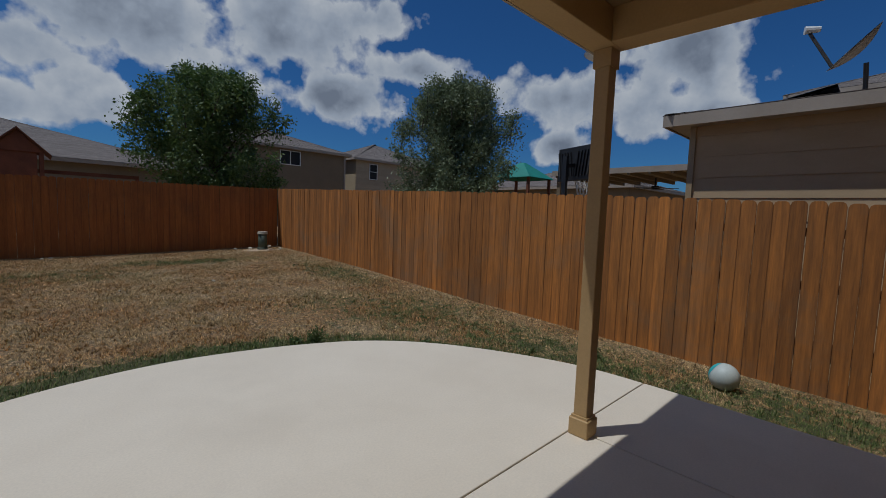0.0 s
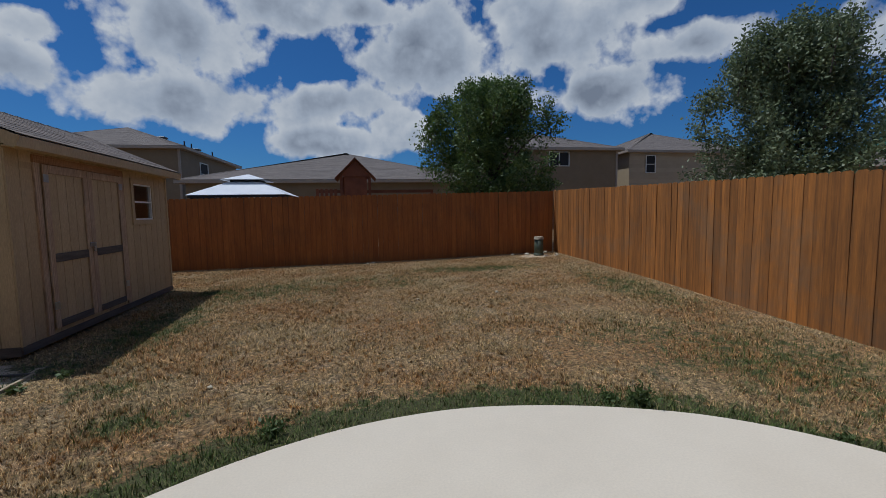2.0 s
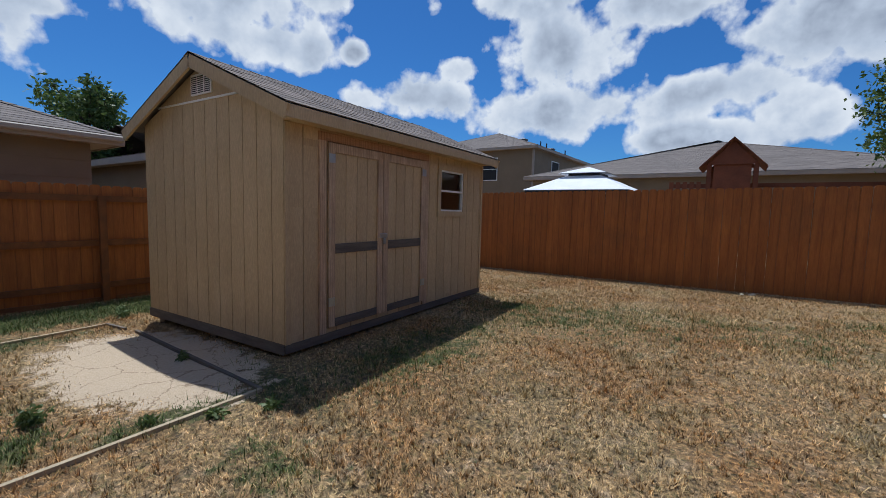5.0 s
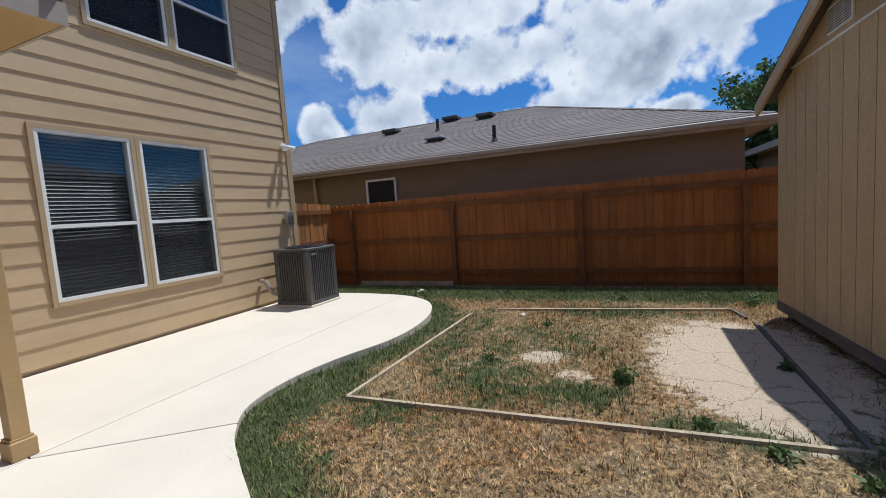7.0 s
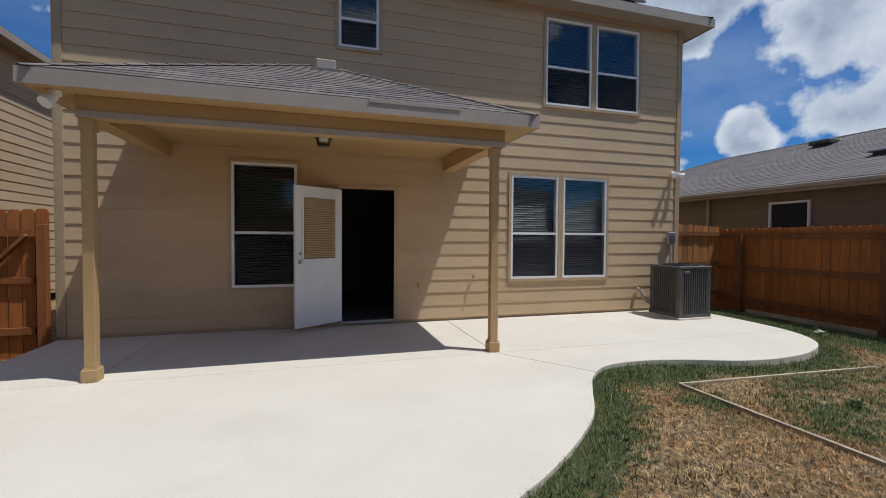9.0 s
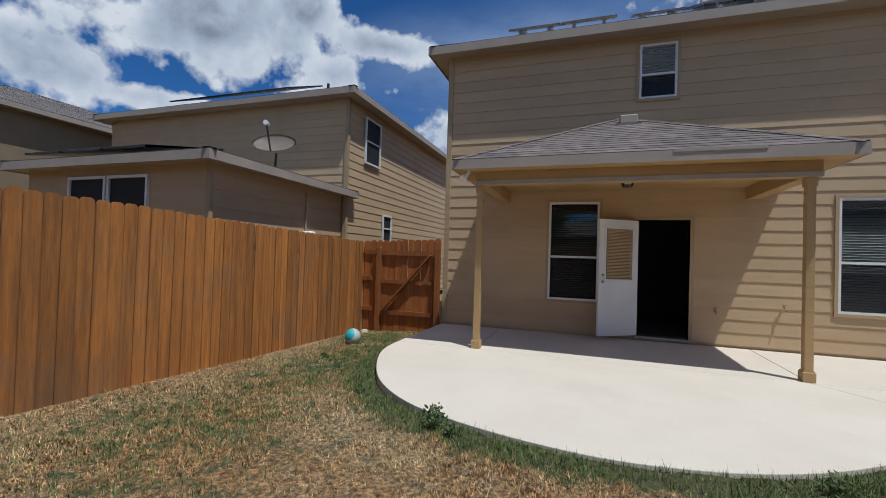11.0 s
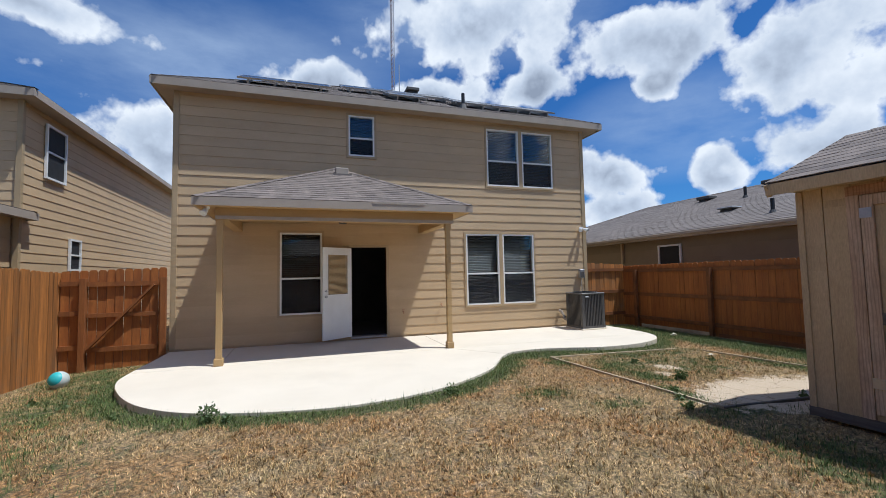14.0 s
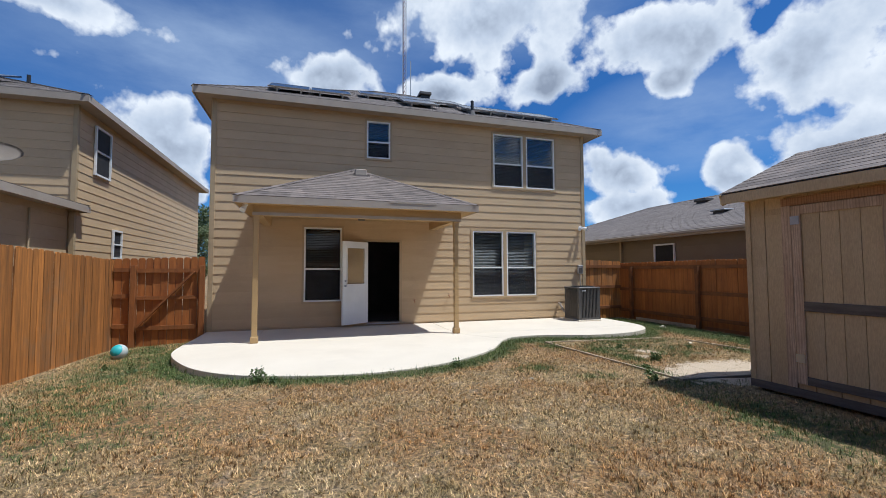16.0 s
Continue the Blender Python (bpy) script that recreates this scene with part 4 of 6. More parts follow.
# first board is pale to stand in for sunlight through the gap below
for i in range(6):
    y = 0.1 + i * 2.4
    part("kick_board", boxed(-7.41, -7.385, y, y + 2.25, -0.2, -0.06), "edging" if i == 0 else "rail", fence_w)
fence_r = thing("fence_return", (-6.5, -0.6, 0), "short stained fence between house and side fence", "fence", kind="structure")
picket_run(fence_r, "cedar", (-5.70, -0.62), (-7.44, -0.62), 1.74, 1.66, seed=5)
for zf in (0.2, 0.85, 1.5):
    part("rail", boxed(-7.42, -5.70, -0.605, -0.565, zf - 0.045, zf + 0.045), "rail", fence_r)
part("post", boxed(-5.80, -5.71, -0.563, -0.475, -0.3, 1.55), "rail", fence_r)
gate = thing("gate", (5.3, 0.1, 0), "stained wooden gate with diagonal brace, closed", "gate", kind="structure")
picket_run(gate, "stained", (4.52, 0.02), (6.28, 0.02), 1.72, 1.66, seed=6)
bm = bmesh.new()
part("frame_rail", boxed(4.66, 5.84, 0.035, 0.075, 1.36, 1.45), "stained", gate)
part("frame_rail", boxed(4.66, 5.84, 0.035, 0.075, 0.10, 0.19), "stained", gate)
part("frame_rail", boxed(4.66, 5.84, 0.035, 0.075, 0.76, 0.84), "stained", gate)
part("brace", bar(bmesh.new(), (5.80, 0.10, 0.18), (4.72, 0.10, 1.38), 0.04, 0.09, up=(0, 1, 0)), "stained", gate)
for x in (4.56, 5.90):
    part("post", boxed(x - 0.05, x + 0.05, 0.035, 0.13, -0.4, 1.52, chamfer=0.004), "stained", gate)
for zf in (0.2, 0.85, 1.42):
    part("rail", boxed(5.95, 6.28, 0.035, 0.075, zf - 0.045, zf + 0.045), "stained", gate)

# ---- shed ----
shed = thing("shed", (-3.75, 8.5, 0), "tan wooden garden shed with double doors and small window", "shed")
SX0, SX1, SY0, SY1, SZ0, SZ1 = -4.74, -2.44, 6.90, 10.49, 0.20, 2.17
RX, RZ, OV = -3.59, 2.78, 0.2


def roof_at(x):
    return 2.20 + (RZ - 2.20) * (1 - abs(x - RX) / (SX1 + OV - RX))


SW = (9.29, 9.88, 1.40, 1.93)
SD = (7.351, 8.906, 0.29, 1.99)
bm = boxed(SX0 + 0.02, SX1 - 0.02, SY0 + 0.02, SY1 - 0.02, SZ0, SZ0 + 0.03)
for a, b, lo, hi in clipped((SY0, SY1, SZ0, SZ1), [SW]):
    box(bm, SX1 - 0.06, SX1 - 0.014, a, b, lo, hi)
box(bm, SX0, SX0 + 0.05, SY0, SY1, SZ0, SZ1)
part("wall", bm, "shed", shed)
for y0, y1 in ((SY0 + 0.012, SY0 + 0.05), (SY1 - 0.05, SY1 - 0.012)):
    bm = bmesh.new()
    pts = [(SX0, SZ0), (SX1, SZ0), (SX1, roof_at(SX1) - 0.05), (RX, RZ - 0.06), (SX0, roof_at(SX0) - 0.05)]
    a = [bm.verts.new((x, y0, z)) for x, z in pts]
    b = [bm.verts.new((x, y1, z)) for x, z in pts]
    bm.faces.new(a), bm.faces.new(b[::-1])
    for i in range(5):
        bm.faces.new((a[i], b[i], b[(i + 1) % 5], a[(i + 1) % 5]))
    bmesh.ops.recalc_face_normals(bm, faces=bm.faces)
    part("gable_wall", bm, "shed", shed)
x = SX0
while x < SX1 - 0.02:
    x1 = min(x + 0.195, SX1)
    za, zb = min(roof_at(x), 2.44) - 0.06, min(roof_at(x1), 2.44) - 0.06
    v = [(x + 0.004, SZ0), (x1 - 0.004, SZ0), (x1 - 0.004, zb), (x + 0.004, za)]
    bm = bmesh.new()
    a = [bm.verts.new((q, SY0 - 0.002, z)) for q, z in v]
    b = [bm.verts.new((q, SY0 + 0.012, z)) for q, z in v]
    bm.faces.new(a), bm.faces.new(b[::-1])
    for i in range(4):
        bm.faces.new((a[i], b[i], b[(i + 1) % 4], a[(i + 1) % 4]))
    bmesh.ops.recalc_face_normals(bm, faces=bm.faces)
    part("siding_plank", bm, "shed", shed)
    x = x1
y = SY0
while y < SY1 - 0.02:
    y1 = min(y + 0.195, SY1)
    for a, b, lo, hi in clipped((y + 0.004, y1 - 0.004, SZ0, SZ1 - 0.06), [SW, SD]):
        part("siding_plank", boxed(SX1 - 0.014, SX1, a, b, lo, hi), "shed", shed)
    y = y1
part("gable_band", boxed(-4.42, -2.80, SY0 - 0.012, SY0 - 0.002, 2.375, 2.392), "vinyl", shed)
# upper gable panel over the band
bm = bmesh.new()
pts = [(-4.40, 2.39), (-2.80, 2.39), (RX, RZ - 0.07)]
a = [bm.verts.new((x, SY0 - 0.006, z)) for x, z in pts]
b = [bm.verts.new((x, SY0 + 0.012, z)) for x, z in pts]
bm.faces.new(a), bm.faces.new(b[::-1])
for i in range(3):
    bm.faces.new((a[i], b[i], b[(i + 1) % 3], a[(i + 1) % 3]))
bmesh.ops.recalc_face_normals(bm, faces=bm.faces)
part("gable_panel", bm, "shed", shed)
gv = part("gable_vent", boxed(-3.76, -3.42, SY0 - 0.022, SY0 - 0.007, 2.43, 2.62), "vinyl", shed, "white louvred gable vent")
for i in range(9):
    z = 2.445 + i * 0.018
    for a in (-3.745, -3.635, -3.525):
        part("louvre", boxed(a, a + 0.09, SY0 - 0.026, SY0 - 0.0225, z, z + 0.008), "screen", gv)
bm = bmesh.new()
EX0, EX1, EY0, EY1 = RX - (SX1 + OV - RX), SX1 + OV, SY0 - 0.13, SY1 + 0.13
for (xa, za, xb, zb) in ((EX1, 2.20, RX, RZ), (EX0, 2.20, RX, RZ)):
    v = [bm.verts.new(c) for c in ((xa, EY0, za - 0.012), (xa, EY1, za - 0.012), (xb, EY1, zb - 0.012), (xb, EY0, zb - 0.012))]
    bm.faces.new(v)
shingles(bm, (EX1, EY0, 2.20), (EX1, EY1, 2.20), (RX, EY1, RZ), (RX, EY0, RZ), 0.125, 0.3, 0.005, 8)
shingles(bm, (EX0, EY1, 2.20), (EX0, EY0, 2.20), (RX, EY0, RZ), (RX, EY1, RZ), 0.125, 0.3, 0.005, 9)
cap(bm, (RX, EY0, RZ - 0.012), (RX, EY1, RZ - 0.012), ((EX0, EY0, 2.2), (EX1, EY0, 2.2)), 0.09)
part("roof", bm, "shingle", shed, "brown asphalt shingle roof")
part("eave_board", boxed(EX1 - 0.02, EX1, EY0, EY1, 2.085, 2.185), "shed", shed)
part("eave_soffit", boxed(SX1, EX1 - 0.02, SY0, SY1, 2.10, 2.115), "shed", shed)
for y in (EY0 + 0.012, EY1 - 0.012):
    for xe in (EX0, EX1 - 0.001):
        part("rake_board", bar(bmesh.new(), (xe, y, 2.125), (RX, y, RZ - 0.075), 0.025, 0.115, up=(0, 0, 1)), "shed", shed)
for y in (SY0 + 0.002, SY1 - 0.05):
    part("corner_board", boxed(SX1, SX1 + 0.012, y, y + 0.05, SZ0, 2.09), "shed", shed)
part("skirt_board", boxed(SX1 - 0.002, SX1 + 0.014, SY0, SY1, SZ0 - 0.04, SZ0 + 0.035), "grey_wood", shed)
part("skirt_board", boxed(SX0, SX1, SY0 - 0.012, SY0 - 0.003, SZ0 - 0.05, SZ0 + 0.04), "grey_wood", shed)
for x in (-4.6, -3.6, -2.62):
    part("skid", boxed(x - 0.05, x + 0.05, SY0 + 0.05, SY1 - 0.05, 0.0, SZ0), "grey_wood", shed)
for y in (SY0 + 0.25, 8.5, SY1 - 0.2):
    for x in (-4.6, -3.6, -2.62):
        part("foot_block", boxed(x - 0.07, x + 0.07, y - 0.1, y + 0.1, -0.12, SZ0 - 0.0), "rock", shed)


def shed_door(y0, y1, hinge):
    z0, z1 = SD[2], SD[3]
    d = part("door", boxed(SX1 - 0.012, SX1 + 0.012, y0 + 0.004, y1 - 0.004, z0, z1), "shed", shed)
    w = 0.085
    span = (y1 - y0 - 2 * w) / 4
    for k in range(4):
        part("door_board", boxed(SX1 + 0.012, SX1 + 0.020, y0 + w + k * span + 0.003, y0 + w + (k + 1) * span - 0.003, z0 + 0.075, z1 - w), "shed", d)
    for a, b, lo, hi, mm in ((y0 + 0.004, y0 + w, z0, z1, "shed_trim"), (y1 - w, y1 - 0.004, z0, z1, "shed_trim"), (y0 + w, y1 - w, z1 - w, z1, "shed_trim"), (y0 + w, y1 - w, z0, z0 + 0.075, "grey_wood"), (y0 + w, y1 - w, 0.98, 1.07, "grey_wood")):
        part("stile" if hi - lo > 1 else "door_rail", boxed(SX1 + 0.0205, SX1 + 0.038, a, b, lo, hi, chamfer=0.003), mm, d)
    hy = y0 if hinge < 0 else y1
    for z in (z1 - 0.18, z0 + 0.2):
        part("hinge", boxed(SX1 + 0.038, SX1 + 0.044, min(hy, hy - hinge * 0.075), max(hy, hy - hinge * 0.075), z, z + 0.08), "metal", d, "galvanised hinge")


shed_door(SD[0], 8.118, -1)
shed_door(8.118, SD[1], 1)
part("hasp", boxed(SX1 + 0.032, SX1 + 0.05, 8.06, 8.18, 1.10, 1.15, chamfer=0.004), "metal", shed, "rusty hasp latch")
part("padlock", boxed(SX1 + 0.05, SX1 + 0.07, 8.10, 8.14, 1.04, 1.10, chamfer=0.006), "metal", shed)
part("door_head", boxed(SX1, SX1 + 0.02, SD[0] - 0.09, SD[1] + 0.09, SD[3] + 0.008, SD[3] + 0.085), "raw", shed, "bare reddish wood door head")
for y in (SD[0] - 0.09, SD[1] + 0.008):
    part("door_jamb", boxed(SX1, SX1 + 0.02, y, y + 0.082, SD[2] - 0.05, SD[3] + 0.008), "shed_trim", shed)
bm = bmesh.new()
a, b, lo, hi = SW
for q in ((a - 0.07, a, lo - 0.07, hi + 0.07), (b, b + 0.07, lo - 0.07, hi + 0.07), (a, b, hi, hi + 0.07), (a, b, lo - 0.07, lo)):
    box(bm, SX1, SX1 + 0.02, *q)
wt = part("window_trim", bm, "shed", shed)
bm = bmesh.new()
for q in ((a, a + 0.022, lo, hi), (b - 0.022, b, lo, hi), (a, b, hi - 0.022, hi), (a, b, lo, lo + 0.022), (a, b, (lo + hi) / 2 - 0.012, (lo + hi) / 2 + 0.012)):
    box(bm, SX1 - 0.03, SX1 + 0.008, *q)
part("sash", bm, "vinyl", wt)
part("pane", boxed(SX1 - 0.022, SX1 - 0.018, a, b, lo, hi), "glass", wt).visible_shadow = False

# the shed stands a little askew to the house
SHED_TURN = Matrix.Translation((-2.80, 7.16, 1.36)) @ pose(0, 0, 0, 0, 0, 3.2) @ Matrix.Scale(1.12, 4) @ Matrix.Translation((2.44, -6.90, -1.36))
shed.matrix_basis = SHED_TURN @ shed.matrix_basis

# ---- garden bed edging ----
bed = thing("garden_edging", (-3.8, 5, 0), "pale timber edging strips round a weedy bed", "edging", kind="structure")
for p_, q_ in (((-2.22, 3.48), (-2.33, 6.62)), ((-2.22, 3.48), (-5.03, 3.50)), ((-5.35, 3.82), (-5.62, 6.63)), ((-5.62, 6.63), (-5.2, 6.68)), ((-2.33, 6.62), (-5.0, 6.72))):
    part("edging_board", bar(bmesh.new(), (*p_, ground_z(*p_) + 0.008), (*q_, ground_z(*q_) + 0.008), 0.032, 0.04), "edging" if p_[1] < 6.4 else "grey_wood", bed)

# ---- things by the house ----
ac = thing("air_conditioner", (-5.07, 0.66, 0.02), "grey louvred outdoor air conditioner unit on the slab", "air conditioner")
AX0, AX1, AY0, AY1, AT = -5.41, -4.73, 0.32, 1.00, 0.92
part("pad", boxed(AX0 - 0.02, AX1 + 0.02, AY0 - 0.02, AY1 + 0.02, 0.001, 0.035, chamfer=0.008), "concrete", ac)
part("coil", boxed(AX0 + 0.04, AX1 - 0.04, AY0 + 0.04, AY1 - 0.04, 0.035, AT - 0.04), "screen", ac)
for x in (AX0, AX1 - 0.07):
    for y in (AY0, AY1 - 0.07):
        part("corner_panel", boxed(x, x + 0.07, y, y + 0.07, 0.035, AT - 0.04, chamfer=0.008), "ac", ac)
part("top_cover", boxed(AX0 - 0.01, AX1 + 0.01, AY0 - 0.01, AY1 + 0.01, AT - 0.04, AT, chamfer=0.012), "ac", ac)
part("base_rail", boxed(AX0 - 0.004, AX1 + 0.004, AY0 - 0.004, AY1 + 0.004, 0.036, 0.09), "ac", ac)
bm = bmesh.new()
bmesh.ops.create_cone(bm, cap_ends=True, segments=28, radius1=0.3, radius2=0.3, depth=0.012, matrix=Matrix.Translation((-5.07, 0.66, AT + 0.004)))
part("fan_opening", bm, "screen", ac)
bm = bmesh.new()
for r in (0.08, 0.14, 0.2, 0.26, 0.31):
    for i in range(24):
        a0, a1 = i * math.tau / 24, (i + 1) * math.tau / 24
        bar(bm, (-5.07 + r * math.cos(a0), 0.66 + r * math.sin(a0), AT + 0.018), (-5.07 + r * math.cos(a1), 0.66 + r * math.sin(a1), AT + 0.018), 0.007)
part("fan_guard", bm, "ac", ac)
lou = to_mesh("louvre", boxed(-0.012, 0.012, -0.006, 0.006, 0.0, 0.80))
lou.materials.append(M["ac"])
for i in range(14):
    o = -0.30 + i * 0.0462
    for mm in (pose(-5.07 + o, AY1 - 0.012, 0.09), pose(-5.07 + o, AY0 + 0.012, 0.09), pose(AX1 - 0.012, 0.66 + o, 0.09, 0, 0, 90), pose(AX0 + 0.012, 0.66 + o, 0.09, 0, 0, 90)):
        part("louvre", lou, "ac", ac, at=mm)
part("badge", boxed(-4.95, -4.83, AY1 - 0.004, AY1 + 0.004, 0.80, 0.835, chamfer=0.003), "metal", ac, "small silver badge")
bm = bmesh.new()
for p_, q_ in (((-4.72, 0.02, 0.42), (-4.72, 0.10, 0.42)), ((-4.72, 0.10, 0.42), (-4.76, 0.2, 0.22)), ((-4.76, 0.2, 0.22), (-4.85, 0.34, 0.15))):
    tube(bm, p_, q_, 0.035)
part("refrigerant_line", bm, "fascia", ac, "insulated refrigerant line")

dis = thing("disconnect_box", (-5.43, 0.05, 1.3), "grey electrical disconnect box on the siding", "electrical box")
part("box", boxed(-5.52, -5.36, 0.018, 0.10, 1.28, 1.52, chamfer=0.008), "metal", dis)
part("cover", boxed(-5.50, -5.38, 0.10, 0.108, 1.30, 1.46, chamfer=0.003), "ac", dis)
part("conduit", tube(bmesh.new(), (-5.45, 0.045, 0.95), (-5.45, 0.045, 1.28), 0.014), "metal", dis)
part("conduit", tube(bmesh.new(), (-5.45, 0.045, 0.95), (-5.2, 0.5, 0.75), 0.014), "ac", dis)
fl = thing("flood_light", (-5.5, 0.05, 2.62), "white twin-head security flood light", "light")
bm = bmesh.new()
bmesh.ops.create_cone(bm, cap_ends=True, segments=16, radius1=0.055, radius2=0.05, depth=0.05, matrix=pose(-5.5, 0.035, 2.66, 90))
part("mount", bm, "vinyl", fl)
for sx in (-1, 1):
    c0 = Vector((-5.5 + sx * 0.05, 0.07, 2.65))
    c1 = c0 + Vector((sx * 0.06, 0.10, -0.05))
    bm = tube(bmesh.new(), c0, c1, 0.032, 0.058, 14)
    hd = part("lamp_head", bm, "vinyl", fl)
    part("lens", tube(bmesh.new(), c1, c1 + Vector((sx * 0.006, 0.012, -0.006)), 0.054, 0.05, 14), "lamp", hd)
pl = thing("flood_light", (3.45, 2.12, 2.60), "small white flood light at porch corner", "light")
part("mount", tube(bmesh.new(), (3.42, 2.12, 2.69), (3.42, 2.12, 2.63), 0.05, 0.05, 14), "vinyl", pl)
part("lamp_head", tube(bmesh.new(), (3.42, 2.12, 2.63), (3.46, 2.2, 2.54), 0.035, 0.06, 14), "vinyl", pl)
for x, z in ((-0.39, 0.60), (-1.35, 0.72)):
    tap = thing("hose_bib", (x, 0.03, z), "small brass hose tap on the house wall", "tap")
    part("pipe", tube(bmesh.new(), (x, 0.012, z), (x, 0.08, z), 0.014), "raw", tap)
    part("spout", tube(bmesh.new(), (x, 0.07, z), (x, 0.11, z - 0.05), 0.013), "raw", tap)
    part("wheel", tube(bmesh.new(), (x, 0.06, z + 0.03), (x, 0.06, z + 0.045), 0.028), "raw", tap)

# ---- loose things in the yard ----
bz = ground_z(5.54, 1.68)
ball = thing("ball", (5.54, 1.68, bz), "white and teal rubber play ball on the grass", "ball")
bm = bmesh.new()
bmesh.ops.create_uvsphere(bm, u_segments=28, v_segments=18, radius=0.135)
part("shell", bm, "ball", ball, at=pose(5.54, 1.68, bz + 0.13, 35, 20, 0), smooth=True)
bm = bmesh.new()
bmesh.ops.create_uvsphere(bm, u_segments=28, v_segments=18, radius=0.1362)
bmesh.ops.delete(bm, geom=[v for v in bm.verts if v.co.z < 0.07], context="VERTS")
part("painted_patch", bm, "teal", ball, "teal patch", at=pose(5.54, 1.68, bz + 0.13, -60, 25, 0), smooth=True)
uz = ground_z(5.58, 13.6)
can = thing("utility_pipe", (5.58, 13.6, uz), "green plastic irrigation standpipe with pale cap", "standpipe")
part("pipe", tube(bmesh.new(), (5.58, 13.6, uz - 0.02), (5.58, 13.6, uz + 0.46), 0.13, 0.12, 20), "green_plastic", can, smooth=True)
part("foot", tube(bmesh.new(), (5.58, 13.6, uz - 0.02), (5.58, 13.6, uz + 0.06), 0.15, 0.14, 20), "green_plastic", can, smooth=True)
part("cap", tube(bmesh.new(), (5.58, 13.6, uz + 0.46), (5.58, 13.6, uz + 0.53), 0.145, 0.13, 20), "rock", can, "pale cap")


def stone(x, y, r, seed):
    rng = random.Random(seed)
    z = ground_z(x, y)
    bm = bmesh.new()
    bmesh.ops.create_icosphere(bm, subdivisions=2, radius=r)
    for v in bm.verts:
        v.co *= 0.75 + 0.5 * noise.noise(v.co * (3 / r) * 0.4 + Vector((seed, 0, 0))) + 0.1 * rng.random()
        v.co.z *= 0.62
    me_ = to_mesh("rock", bm)
    me_.materials.append(M["rock"])
    ob = new("rock", me_)
    ob.matrix_basis = pose(x, y, z + r * 0.35, 0, 0, seed * 40)
    tagged(ob, "pale weathered limestone rock on the ground", "rock", "loose rocks")


for i, (x, y, r) in enumerate(((-6.6, 1.95, 0.085), (-5.05, 4.2, 0.05), (6.05, 0.35, 0.09), (5.95, 0.5, 0.06), (5.9, 13.9, 0.09), (5.3, 13.8, 0.07), (6.0, 13.3, 0.08), (4.9, 13.9, 0.06), (5.6, 13.2, 0.05), (3.0, 9.2, 0.045), (-0.55, 5.95, 0.03), (1.6, 9.0, 0.03), (0.9, 13.9, 0.06), (0.75, 13.85, 0.04))):
    stone(x, y, r, i + 1)


# ---- plants ----
def leaves(name, centres, size, mat, parent, seed, label="", droop=0.4):
    """Many small folded leaves at the given places, in one mesh."""
    rng = np.random.default_rng(seed)
    n = len(centres)
    d = rng.normal(size=(n, 3))
    d[:, 2] -= droop
    d /= np.linalg.norm(d, axis=1, keepdims=True)
    s = np.cross(d, rng.normal(size=(n, 3)))
    s /= np.linalg.norm(s, axis=1, keepdims=True) + 1e-9
    L = (size * rng.uniform(0.6, 1.3, n))[:, None]
    a, b = centres, centres + d * L
    mid = centres + d * L * 0.45
    v = np.stack([a, mid + s * L * 0.24, b, mid - s * L * 0.24], 1).reshape(-1, 3)
    q = np.arange(n * 4).reshape(-1, 4)
    me_ = bpy.data.meshes.new(name)
    me_.from_pydata(v.tolist(), [], q.tolist())
    me_.materials.append(M[mat])
    return part(name, me_, mat, parent, label)


